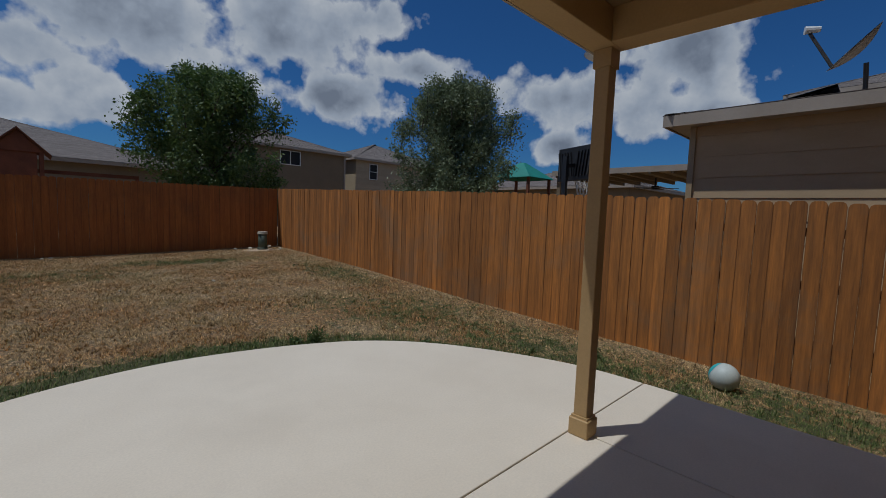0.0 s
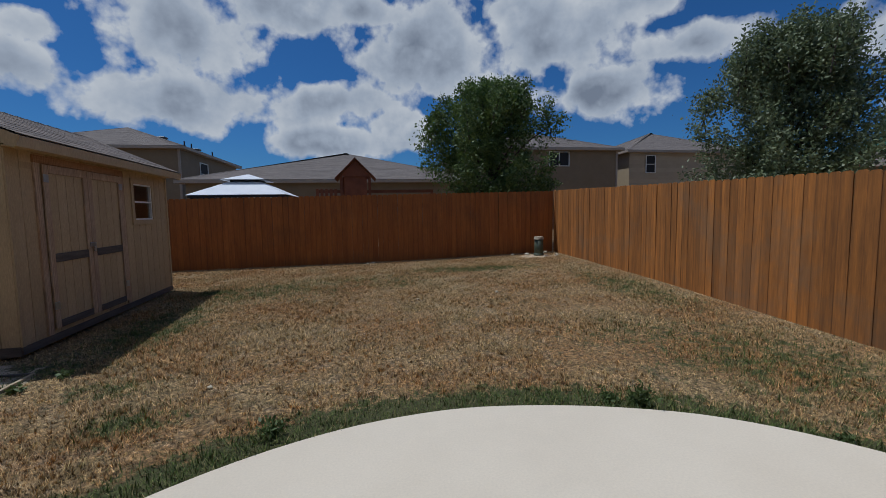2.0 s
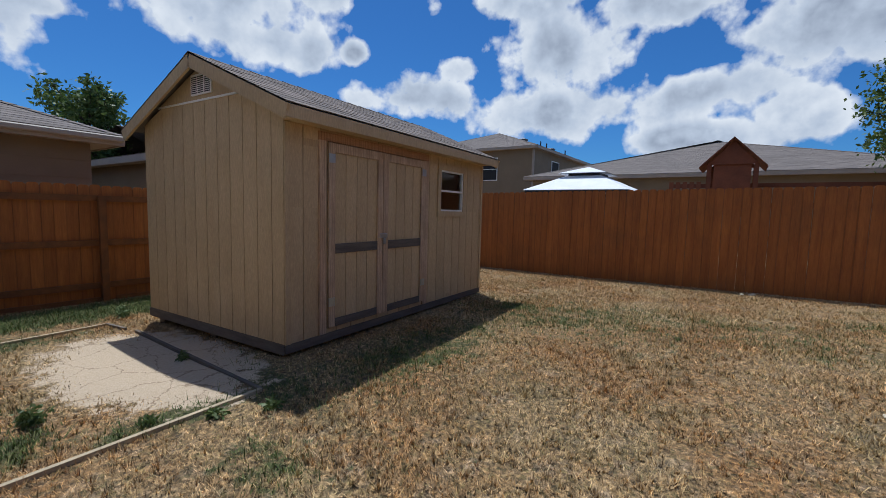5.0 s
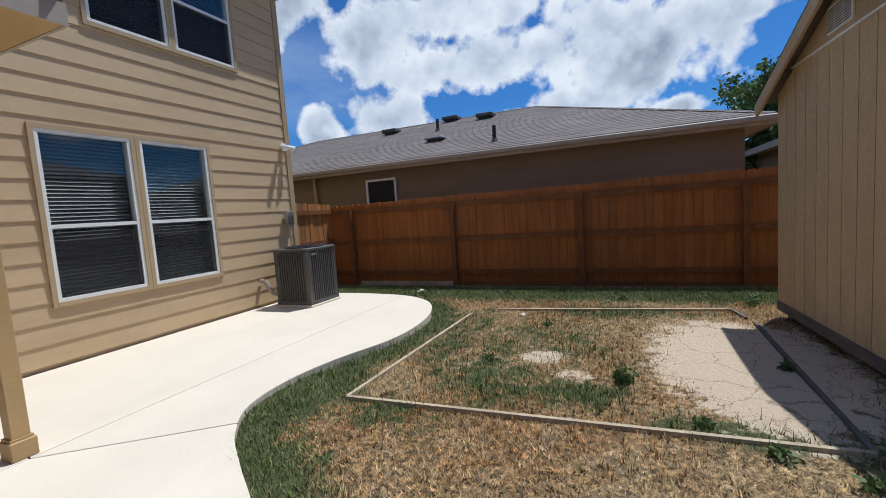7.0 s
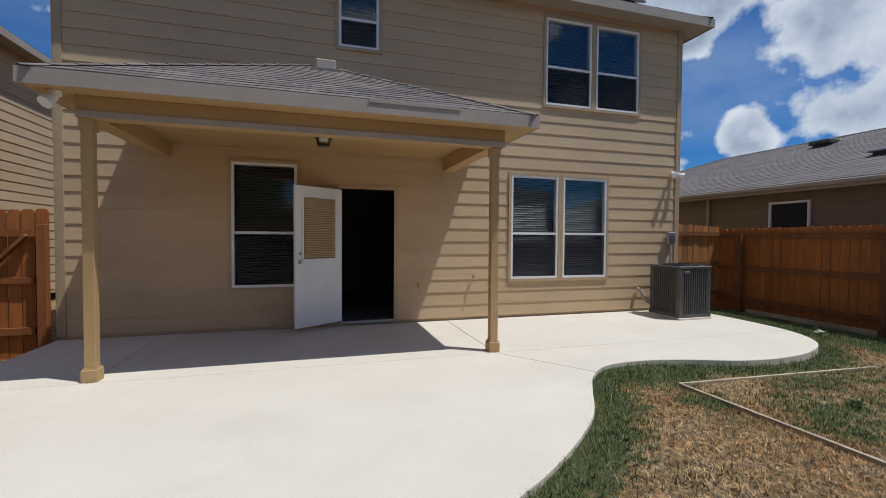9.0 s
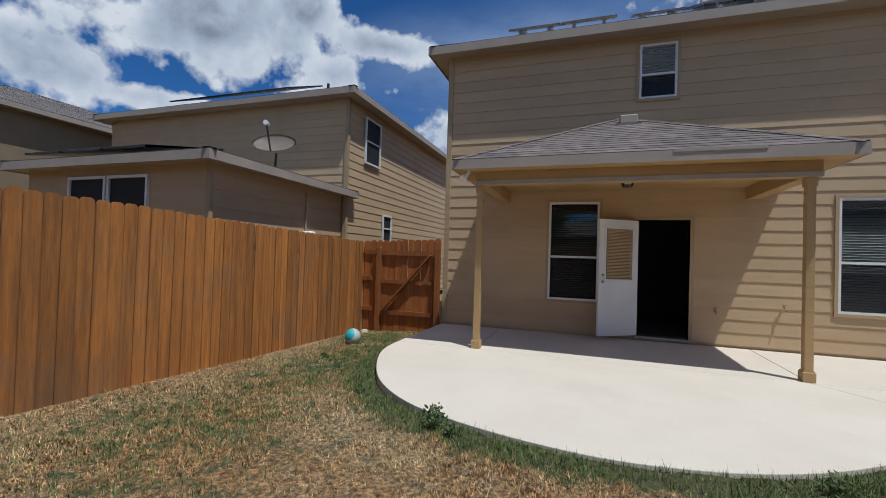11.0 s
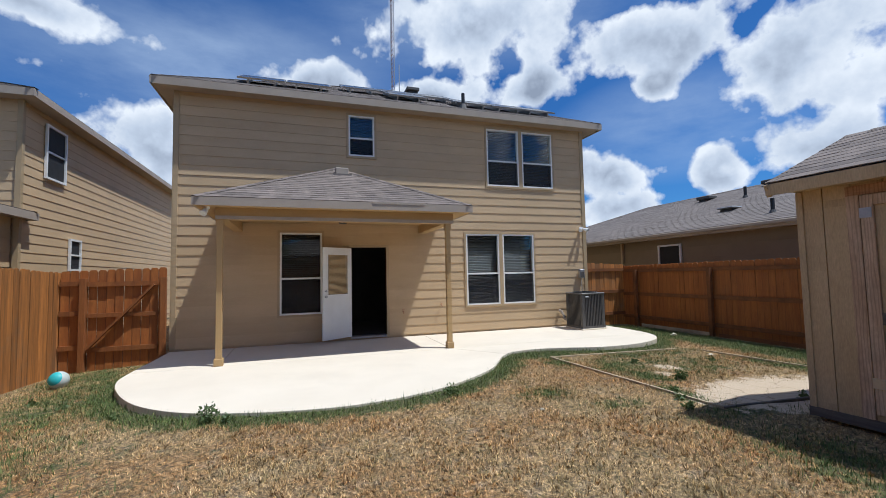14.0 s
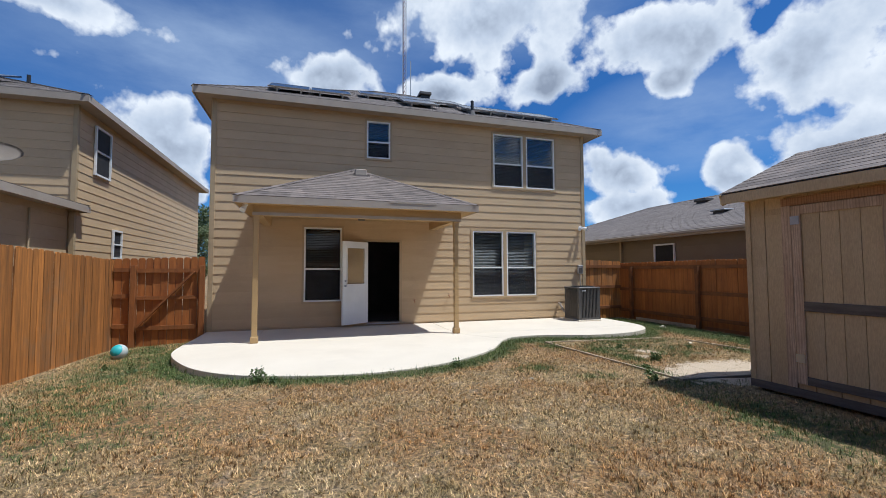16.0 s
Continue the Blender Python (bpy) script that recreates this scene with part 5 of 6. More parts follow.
def tree(x, y, base, top, radius, crown0, leaf, n, size, label, seed, lean=0.0, spikes=18, squash=1.0, shoots=0):
    """A trunk that forks into limbs and shoots, each clothed with leaves, so that the crown keeps gaps and a ragged outline."""
    rng = random.Random(seed)
    nr = np.random.default_rng(seed)
    th = thing("tree", (x, y, base), label, "tree")
    bm = bmesh.new()
    fork = base + (crown0 - base) * 0.8 + 0.3
    tube(bm, (x, y, base - 0.1), (x + lean * 0.3, y, fork), 0.16, 0.11, 9)
    pts = []
    cz = (crown0 + top) / 2
    for i in range(spikes * 6):
        a = rng.uniform(0, math.tau)
        u = rng.random()
        h = crown0 + (top - crown0) * u
        prof = math.sqrt(max(0.03, 1 - ((u - 0.36) / 0.66) ** 2)) if u > 0.36 else 0.72 + 0.28 * u / 0.36
        r = radius * prof * rng.uniform(0.42, 1.10) * (1 if rng.random() < 0.8 else 0.5)
        tip = Vector((x + lean * u + r * math.cos(a), y + r * math.sin(a) * squash, h + rng.uniform(-0.1, 0.35)))
        root = Vector((x + lean * 0.4 * u, y, max(fork - 0.3, h - (0.5 + 0.55 * r))))
        if i < spikes * 2:
            mid_ = root.lerp(tip, 0.5) + Vector((0, 0, 0.1 * r))
            tube(bm, root, mid_, 0.045, 0.028, 6), tube(bm, mid_, tip, 0.028, 0.008, 5)
        pts.append((root.lerp(tip, 0.35), tip))
    for i in range(shoots):
        a, r = rng.uniform(0, math.tau), radius * rng.uniform(0.1, 0.85)
        z_ = crown0 + (top - crown0) * (0.94 - 0.42 * (r / radius) ** 2)
        p_ = Vector((x + r * math.cos(a), y + r * math.sin(a), z_ - 0.5))
        q_ = p_ + Vector((rng.uniform(-0.3, 0.3), rng.uniform(-0.3, 0.3), rng.uniform(0.7, 1.25)))
        tube(bm, p_, q_, 0.018, 0.005, 5)
        pts += [(p_, q_)]
    part("trunk", bm, "bark", th)
    per = n // len(pts)
    cs = []
    for p_, q_ in pts:
        f = nr.uniform(0, 1, per) ** 0.7
        c = np.array(p_) + np.outer(f, np.array(q_ - p_))
        w = 0.25 * radius / 3 * (1.15 - f)[:, None] + 0.07
        cs.append(c + nr.normal(size=(per, 3)) * w * np.array([1, 1, 0.9]))
    leaves("crown", np.concatenate(cs), size, leaf, th, seed + 1)
    return th


tree(5.4, 17.6, 0.1, 5.95, 2.8, 1.2, "leaf", 70000, 0.115, "broad dark green leafy tree behind the fence", 11, spikes=17, shoots=34)
tree(11.9, 11.8, 0.0, 6.0, 2.5, 1.0, "leaf_grey", 80000, 0.10, "rounded grey-green oak tree behind the fence", 23, spikes=26, shoots=40)
tree(9.3, -20.5, -0.1, 5.6, 2.2, 1.0, "leaf_grey", 9000, 0.2, "grey-green street tree beyond the side passage", 41, spikes=12)
tree(-16.5, 9.6, 0.0, 5.2, 1.7, 1.8, "leaf", 11000, 0.16, "green tree beyond the neighbouring house", 31, spikes=12)


def weed(x, y, h, n, seed):
    nr = np.random.default_rng(seed)
    th = thing("weed", (x, y, ground_z(x, y)), "leafy green weed growing at the edge", "weed", "weeds in the lawn")
    cs, bm = [], bmesh.new()
    z = ground_z(x, y)
    for i in range(max(4, n // 14)):
        a, r = nr.uniform(0, math.tau), nr.uniform(0.05, 0.9) * h
        tip = Vector((x + r * math.cos(a), y + r * math.sin(a), z + h * nr.uniform(0.35, 1.0)))
        bar(bm, (x, y, z - 0.01), tip, 0.006)
        f = nr.uniform(0.25, 1, 14)
        cs.append(np.array((x, y, z)) + np.outer(f, np.array(tip) - np.array((x, y, z))) + nr.normal(size=(14, 3)) * 0.018)
    part("stem", bm, "weed", th)
    leaves("foliage", np.concatenate(cs), 0.045, "weed", th, seed)


for i, (x, y, h, n) in enumerate(((2.85, 4.95, 0.20, 220), (2.65, 5.05, 0.12, 120), (0.15, 5.0, 0.13, 130), (-3.05, 5.45, 0.13, 260), (-3.3, 4.3, 0.06, 120), (-2.45, 5.9, 0.05, 110), (-2.2, 6.2, 0.05, 130), (-2.0, 6.5, 0.06, 130), (3.9, 4.3, 0.05, 80), (5.3, 2.9, 0.06, 100), (4.75, 3.4, 0.05, 90), (-6.3, 7.0, 0.08, 140), (-6.2, 5.4, 0.07, 140), (-6.6, 3.6, 0.08, 150), (-5.9, 6.9, 0.1, 170), (-3.6, 6.6, 0.05, 90), (-4.6, 4.6, 0.05, 110))):
    weed(x, y, h, n, 50 + i)

# ---- neighbours ----
def plain_house(name, x0, x1, y0, y1, eave, pitch, along, wallm, label, over=0.36, siding=None, base=-0.1, tab=0.9):
    th = thing(name, ((x0 + x1) / 2, (y0 + y1) / 2, base), label, "house")
    bm = bmesh.new()
    box(bm, x0, x1, y0, y1, base, eave - 0.14)
    part("wall", bm, wallm, th)
    hip_roof(th, x0 - over, x1 + over, y0 - over, y1 + over, eave, pitch, along=along, tab=tab)
    return th


def flat_window(owner, axis, at_, a0, a1, z0, z1, side, split=None):
    """A framed window on a far wall; axis x: the wall stands at x = at_."""
    def bx(bm, a, b, d0, d1, lo, hi):
        d0, d1 = sorted((at_ + side * d0, at_ + side * d1))
        return box(bm, d0, d1, a, b, lo, hi) if axis == "x" else box(bm, a, b, d0, d1, lo, hi)
    w = 0.05
    bm = bmesh.new()
    bx(bm, a0, a0 + w, 0.0, 0.05, z0, z1), bx(bm, a1 - w, a1, 0.0, 0.05, z0, z1)
    bx(bm, a0 + w, a1 - w, 0.0, 0.05, z0, z0 + w), bx(bm, a0 + w, a1 - w, 0.0, 0.05, z1 - w, z1)
    if split == "h":
        bx(bm, a0 + w, a1 - w, 0.0, 0.045, (z0 + z1) / 2 - 0.02, (z0 + z1) / 2 + 0.02)
    if split == "v":
        bx(bm, (a0 + a1) / 2 - 0.025, (a0 + a1) / 2 + 0.025, 0.0, 0.045, z0 + w, z1 - w)
    win = part("window", bm, "vinyl", owner)
    bm = bmesh.new()
    bx(bm, a0 + w, a1 - w, 0.004, 0.012, z0 + w, z1 - w)
    part("pane", bm, "screen", win)


def courses(owner, axis, at_, a0, a1, z0, z1, side, mat, step=0.2, holes=()):
    z = z0
    while z < z1 - 0.02:
        part("siding_board", lap_board(a0, a1, z, min(z + step, z1), list(holes), at_, 0.016, 0 if axis == "y" else 1, side), mat, owner)
        z += step


ne = plain_house("neighbour_house", 7.65, 16.5, -13.0, -1.32, 5.58, 0.42, "y", "siding", "two-storey tan lap-sided neighbouring house with solar panels")
courses(ne, "x", 7.65, -13.0, -1.32, 0.0, 5.42, -1, "siding", 0.213)
courses(ne, "y", -1.32, 7.65, 16.5, 2.8, 5.42, 1, "siding", 0.213)
part("corner_trim", boxed(7.60, 7.70, -1.37, -1.27, 0, 5.42), "trim", ne)
flat_window(ne, "x", 7.62, -3.05, -2.15, 3.9, 5.2, -1, "h")
flat_window(ne, "x", 7.62, -3.95, -3.35, 1.75, 2.58, -1, "h")
nx_ = plain_house("neighbour_extension", 7.75, 12.6, -1.28, 2.78, 3.0, 0.20, "x", "siding", "single-storey tan extension of the neighbouring house", over=0.31)
courses(nx_, "x", 7.75, -1.28, 2.78, 0.0, 2.86, -1, "siding", 0.3)
flat_window(nx_, "y", 2.78, 9.15, 10.2, 1.35, 2.68, 1)
flat_window(nx_, "y", 2.78, 10.25, 11.3, 1.35, 2.68, 1)
part("corner_trim", boxed(7.70, 7.79, 2.74, 2.82, 0, 2.86), "trim", nx_)
vp = thing("wall_vent", (7.66, 0.2, 1.75), "white plastic vent box on the neighbouring wall", "vent")
part("body", boxed(7.50, 7.72, 0.10, 0.34, 1.62, 1.84, chamfer=0.03), "vinyl", vp)
part("pipe", tube(bmesh.new(), (7.70, 0.22, 1.84), (7.70, 0.22, 2.7), 0.02), "trim", vp)
dish = thing("satellite_dish", (7.85, 1.06, 3.05), "off-white satellite dish on a roof mast", "satellite dish")
bm = tube(bmesh.new(), (7.95, 1.0, 3.02), (7.9, 1.02, 3.42), 0.025)
part("mast", bm, "ac", dish)
bm = bmesh.new()
rings = [(r_ / 6, 0.10 * (r_ / 6) ** 2) for r_ in range(1, 7)]
c0 = bm.verts.new((0, 0, 0))
prev = None
for r_, h_ in rings:
    ring_ = [bm.verts.new((0.45 * r_ * math.cos(k * math.tau / 28), 0.30 * r_ * math.sin(k * math.tau / 28), h_)) for k in range(28)]
    for k in range(28):
        if prev is None:
            bm.faces.new((c0, ring_[k], ring_[(k + 1) % 28]))
        else:
            bm.faces.new((prev[k], ring_[k], ring_[(k + 1) % 28], prev[(k + 1) % 28]))
    prev = ring_
bmesh.ops.solidify(bm, geom=bm.faces[:], thickness=0.012)
DM = Matrix.Translation((7.88, 1.08, 3.55)) @ Vector((-0.26, 0.70, 0.66)).to_track_quat("Z", "Y").to_matrix().to_4x4()
part("reflector", bm, "fascia", dish, "off-white oval reflector", at=DM, smooth=True)
bm = bar(bmesh.new(), DM @ Vector((0, -0.28, 0.08)), DM @ Vector((0, -0.1, 0.62)), 0.03)
part("feed_arm", bm, "ac", dish)
part("feed_horn", tube(bmesh.new(), DM @ Vector((0, -0.12, 0.64)), DM @ Vector((0, -0.02, 0.52)), 0.05, 0.035), "vinyl", dish)
for i in range(3):
    th = thing("solar_panel", (9.5 + i * 1.1, 2.2, 3.3), "black framed solar panel on the extension roof", "solar panel", "solar panels on the extension")
    mm = Matrix.Translation((9.0 + i * 1.12, 3.0, 3.12)) @ Euler((-math.atan(0.20), 0, 0)).to_matrix().to_4x4()
    part("glass", boxed(0, 1.08, -1.7, 0, 0, 0.04), "solar", th, at=mm)
    bm = boxed(0, 0.02, -1.7, 0, 0.0, 0.045)
    box(bm, 1.06, 1.08, -1.7, 0, 0, 0.045), box(bm, 0.02, 1.06, -0.02, 0, 0, 0.045)
    part("frame", bm, "metal", th, at=mm)
for i in range(4):
    th = thing("solar_panel", (8.6 + i * 1.1, -1.4, 5.9), "black framed solar panel on the neighbouring roof", "solar panel", "solar panels next door")
    mm = Matrix.Translation((9.6 + i * 1.12, -1.35, 5.88)) @ Euler((-math.atan(0.42), 0, 0)).to_matrix().to_4x4()
    part("glass", boxed(0, 1.08, -1.7, 0, 0, 0.04), "solar", th, at=mm)

nw = plain_house("neighbour_house", -17.4, -8.65, -9.6, 7.4, 2.56, 0.37, "y", "far_wall", "single-storey brown neighbouring house with long shingle roof")
courses(nw, "x", -8.65, -9.6, 7.4, 0.0, 2.42, 1, "far_wall", 0.3)
flat_window(nw, "x", -8.62, -0.36, 0.48, 1.45, 2.22, 1)
part("gutter", boxed(-8.28, -8.17, -9.9, 7.76, 2.44, 2.54, chamfer=0.02), "fascia", nw)
part("downpipe", boxed(-8.62, -8.55, -1.95, -1.87, 0, 2.42), "trim", nw)


def roof_vent(x, y, z, kind_):
    if kind_ == "pipe":
        ob = thing("vent_pipe", (x, y, z - 0.06), "dark plumbing vent pipe on shingle roof", "vent pipe")
        part("pipe", tube(bmesh.new(), (x, y, z - 0.1), (x, y, z + 0.34), 0.045), "black", ob)
        part("collar", tube(bmesh.new(), (x, y, z - 0.1), (x, y, z + 0.06), 0.12, 0.06), "ac", ob)
    else:
        ob = thing("roof_vent", (x, y, z - 0.06), "dark low box vent on shingle roof", "roof vent")
        low = kind_ == "low"
        part("hood", boxed(x - 0.22, x + 0.22, y - 0.26, y + 0.26, z + 0.02, z + (0.07 if low else 0.13), chamfer=0.02), "metal" if low else "ac", ob)
        part("throat", boxed(x - 0.16, x + 0.16, y - 0.18, y + 0.18, z - 0.12, z + 0.02), "black", ob)


for x, y, k in ((-12.1, -1.5, "box"), (-12.8, 0.36, "box"), (-12.3, 1.66, "box"), (-11.35, 0.47, "pipe"), (-8.95, 2.85, "pipe"), (-9.96, 1.0, "low")):
    roof_vent(x, y, 2.56 + (-8.29 - x) * 0.37, k)
roof_vent(-1.7, -3.9, 7.75, "box"), roof_vent(-2.05, 0.05, 5.78, "pipe"), roof_vent(9.6, -3.2, 6.4, "pipe")
n1 = plain_house("neighbour_house", -8.2, 6.8, 25.4, 40.0, 3.25, 0.30, "y", "far_wall", "single-storey brown house behind the rear fence")
n2 = plain_house("neighbour_house", 7.5, 18.2, 30.2, 40.0, 5.75, 0.36, "y", "far_wall", "two-storey brown house behind the trees")
flat_window(n2, "y", 30.2, 13.1, 14.6, 4.5, 5.5, -1, "v")
part("corner_trim", boxed(18.12, 18.24, 30.14, 30.24, 0, 5.6), "fascia", n2)
n3 = plain_house("neighbour_house", 19.7, 30.0, 31.0, 41.0, 5.75, 0.40, "y", "far_light", "two-storey pale tan house behind the fence corner")
courses(n3, "y", 31.0, 19.7, 30.0, 0, 5.6, -1, "far_light", 0.28)
flat_window(n3, "y", 30.97, 21.0, 21.8, 4.1, 5.4, -1, "h")
n0 = plain_house("neighbour_house", -20.6, -10.2, 30.0, 40.9, 5.6, 0.36, "y", "far_wall", "two-storey grey-brown house beyond the rear fence")
flat_window(n0, "x", -10.2, 33.0, 34.4, 3.5, 5.0, 1, "h")
flat_window(n0, "y", 30.0, -13.9, -12.7, 3.5, 5.0, -1, "h")
part("corner_trim", boxed(-10.28, -10.16, 29.94, 30.04, 0, 5.45), "fascia", n0)
for x, y, k in ((-12.4, 33.2, "box"), (-11.4, 36.0, "box"), (-11.2, 33.4, "pipe"), (-11.0, 34.0, "pipe"), (-10.9, 37.6, "pipe")):
    roof_vent(x, y, 5.6 + (-9.84 - x) * 0.36, k)
for x, y, z in ((16.5, 31.2, 6.05), (15.6, 32.4, 6.5)):
    roof_vent(x, y, z, "box")
plain_house("neighbour_house", 18.8, 29.0, -13.0, 3.0, 5.7, 0.36, "y", "far_wall", "two-storey grey-brown house two lots along")
plain_house("neighbour_house", 24.0, 34.0, 10.5, 22.0, 3.4, 0.3, "y", "far_wall", "distant single-storey house beyond the yards")
plain_house("neighbour_house", -19.0, -10.6, 9.3, 14.0, 2.55, 0.25, "y", "far_wall", "low brown house corner beyond the side fence")

# patio cover, hoop, canopy, play tower and gazebo beyond the fences
cov = thing("patio_cover", (16, 7, 0), "dark timber patio cover with ceiling fan", "patio cover")
part("roof_deck", boxed(14.4, 18.6, 4.4, 9.3, 3.02, 3.14), "far_light", cov)
part("fascia", boxed(14.36, 14.4, 4.4, 9.3, 2.96, 3.14), "fascia", cov)
for y in (4.6, 9.1):
    part("post", boxed(14.5, 14.65, y - 0.07, y + 0.07, -0.1, 3.02), "far_wall", cov)
for i in range(8):
    part("rafter", boxed(14.4, 18.6, 4.55 + i * 0.65, 4.63 + i * 0.65, 2.90, 3.02), "far_wall", cov)
fan = thing("ceiling_fan", (15.8, 6.2, 2.9), "dark ceiling fan under the patio cover", "ceiling fan")
part("rod", tube(bmesh.new(), (15.8, 6.2, 2.62), (15.8, 6.2, 2.9), 0.03), "black", fan)
part("hub", tube(bmesh.new(), (15.8, 6.2, 2.52), (15.8, 6.2, 2.64), 0.12), "black", fan)
for i in range(5):
    a = i * math.tau / 5
    part("blade", bar(bmesh.new(), (15.8 + 0.12 * math.cos(a), 6.2 + 0.12 * math.sin(a), 2.57), (15.8 + 0.7 * math.cos(a), 6.2 + 0.7 * math.sin(a), 2.55), 0.14, 0.012), "black", fan)
hoop = thing("basketball_hoop", (9.41, 5.73, -0.1), "black portable basketball hoop with white net", "basketball hoop")
HM = pose(9.72, 5.80, 2.70, 0, 0, -20)
bm = boxed(-0.02, 0.02, -0.58, 0.58, -0.39, 0.39, chamfer=0.015)
bb = part("backboard", bm, "black", hoop, "black moulded backboard", at=HM)
for s_ in (-1, 1):
    for i in range(5):
        part("rib", bar(bmesh.new(), HM @ Vector((-0.035, s_ * (0.06 + i * 0.10), -0.28)), HM @ Vector((-0.035, s_ * (0.14 + i * 0.10), 0.28)), 0.03, 0.025), "ac" if i == 4 else "black", hoop)
part("pole", boxed(9.42, 9.52, 5.85, 5.95, -0.1, 2.85), "black", hoop)
part("arm", bar(bmesh.new(), (9.48, 5.89, 2.62), (9.70, 5.81, 2.67), 0.08), "black", hoop)
bm = bmesh.new()
RC = HM @ Vector((0.30, 0, -0.34))
for i in range(20):
    a0, a1 = i * math.tau / 20, (i + 1) * math.tau / 20
    bar(bm, RC + Vector((0.23 * math.cos(a0), 0.23 * math.sin(a0), 0)), RC + Vector((0.23 * math.cos(a1), 0.23 * math.sin(a1), 0)), 0.02)
part("rim", bm, "black", hoop)
bm = bmesh.new()
for i in range(12):
    for sg in (-1, 1):
        for k in range(3):
            a0 = (i + sg * k * 0.5) * math.tau / 12
            a1 = (i + sg * (k + 1) * 0.5) * math.tau / 12
            r0_, r1_ = 0.22 - 0.035 * k, 0.22 - 0.035 * (k + 1)
            bar(bm, RC + Vector((r0_ * math.cos(a0), r0_ * math.sin(a0), -0.14 * k)), RC + Vector((r1_ * math.cos(a1), r1_ * math.sin(a1), -0.14 * (k + 1))), 0.012)
part("net", bm, "vinyl", hoop, "white cord net")


def pyramid(x0, x1, y0, y1, z0, top, z1):
    """A four-sided canopy from an eave rectangle up to a smaller square."""
    cx, cy = (x0 + x1) / 2, (y0 + y1) / 2
    bm = bmesh.new()
    for t_ in (0, -0.02):
        lo = [bm.verts.new((x, y, z0 + t_)) for x, y in ((x0, y0), (x1, y0), (x1, y1), (x0, y1))]
        hi = [bm.verts.new((cx + a * top, cy + b * top, z1 + t_)) for a, b in ((-1, -1), (1, -1), (1, 1), (-1, 1))]
        for i in range(4):
            bm.faces.new((lo[i], lo[(i + 1) % 4], hi[(i + 1) % 4], hi[i]))
        bm.faces.new(hi)
    return bm


gz = thing("gazebo", (-3.6, 19.2, 0), "white-canopied two-tier garden gazebo with dark frame", "gazebo")
part("canopy", pyramid(-5.2, -2.0, 17.6, 20.8, 2.16, 0.55, 2.66), "canvas", gz)
part("neck", boxed(-4.1, -3.1, 18.7, 19.7, 2.55, 2.74), "black", gz)
part("upper_canopy", pyramid(-4.35, -2.85, 18.45, 19.95, 2.74, 0.05, 2.97), "canvas", gz)
for y in (17.64, 20.74):
    part("valance", boxed(-5.15, -2.05, y, y + 0.02, 2.06, 2.155), "black", gz)
for x in (-5.14, -2.08):
    part("valance", boxed(x, x + 0.02, 17.66, 20.74, 2.06, 2.155), "black", gz)
for x in (-5.05, -2.15):
    for y in (17.75, 20.65):
        part("leg", boxed(x - 0.05, x + 0.05, y - 0.05, y + 0.05, 0.0, 2.2), "black", gz)
TX = 0.37
tw = thing("play_tower", (TX, 18.3, 0), "dark wooden play tower with gabled roof", "play tower")
for y in (17.88, 18.98):
    bm = bmesh.new()
    f_ = [bm.verts.new((x, y, z)) for x, z in ((TX - 0.55, 2.78), (TX + 0.55, 2.78), (TX, 3.36))]
    k_ = [bm.verts.new((x, y + 0.04, z)) for x, z in ((TX - 0.55, 2.78), (TX + 0.55, 2.78), (TX, 3.36))]
    bm.faces.new(f_), bm.faces.new(k_[::-1])
    for i in range(3):
        bm.faces.new((f_[i], k_[i], k_[(i + 1) % 3], f_[(i + 1) % 3]))
    bmesh.ops.recalc_face_normals(bm, faces=bm.faces)
    part("gable_panel", bm, "play", tw)
bm = bmesh.new()
for sx in (-1, 1):
    bar(bm, (TX + sx * 0.35, 17.8, 3.10), (TX + sx * 0.35, 19.1, 3.10), 0.02, 0.02)
    v = [bm.verts.new(c) for c in ((TX, 17.75, 3.45), (TX, 19.15, 3.45), (TX + sx * 0.72, 19.15, 2.72), (TX + sx * 0.72, 17.75, 2.72))]
    u = [bm.verts.new(q.co - Vector((0, 0, 0.04))) for q in v]
    bm.faces.new(v), bm.faces.new(u[::-1])
    for i in range(4):
        bm.faces.new((v[i], u[i], u[(i + 1) % 4], v[(i + 1) % 4]))
part("roof", bm, "play", tw)
for x in (TX - 0.5, TX + 0.5):
    for y in (17.95, 18.95):
        part("post", boxed(x - 0.05, x + 0.05, y - 0.05, y + 0.05, 0, 2.8), "play", tw)
for i in range(5):
    part("slat", boxed(TX - 1.4 + i * 0.16, TX - 1.3 + i * 0.16, 17.93, 17.96, 1.6, 2.35), "play", tw)
part("wall_panel", boxed(TX - 0.4, TX + 0.4, 17.93, 17.97, 1.5, 2.78), "play", tw)
part("beam", boxed(TX - 1.4, TX + 2.9, 18.4, 18.5, 2.22, 2.33), "play", tw)
part("leg", boxed(TX + 2.8, TX + 2.9, 18.4, 18.5, 0.0, 2.22), "play", tw)
gc = thing("play_canopy", (15.6, 11.6, 0), "green fabric canopy over a play set", "play set")
part("canopy", pyramid(14.8, 16.6, 10.6, 12.6, 3.05, 0.1, 3.72), "green_canvas", gc)
for x in (14.95, 16.45):
    for y in (10.75, 12.45):
        part("post", boxed(x - 0.05, x + 0.05, y - 0.05, y + 0.05, 0.0, 3.05), "play", gc)

mast = thing("radio_mast", (-12.9, -60, 0), "tall red and white lattice radio mast far away", "radio mast")
tri = [(-12.9 + 0.35 * math.cos(a), -60 + 0.35 * math.sin(a)) for a in (0.5, 2.6, 4.7)]
for x, y in tri:
    part("leg", bar(bmesh.new(), (x, y, 0), (x, y, 78), 0.09, 0.09, up=(0, 1, 0)), "metal", mast)
bm = bmesh.new()
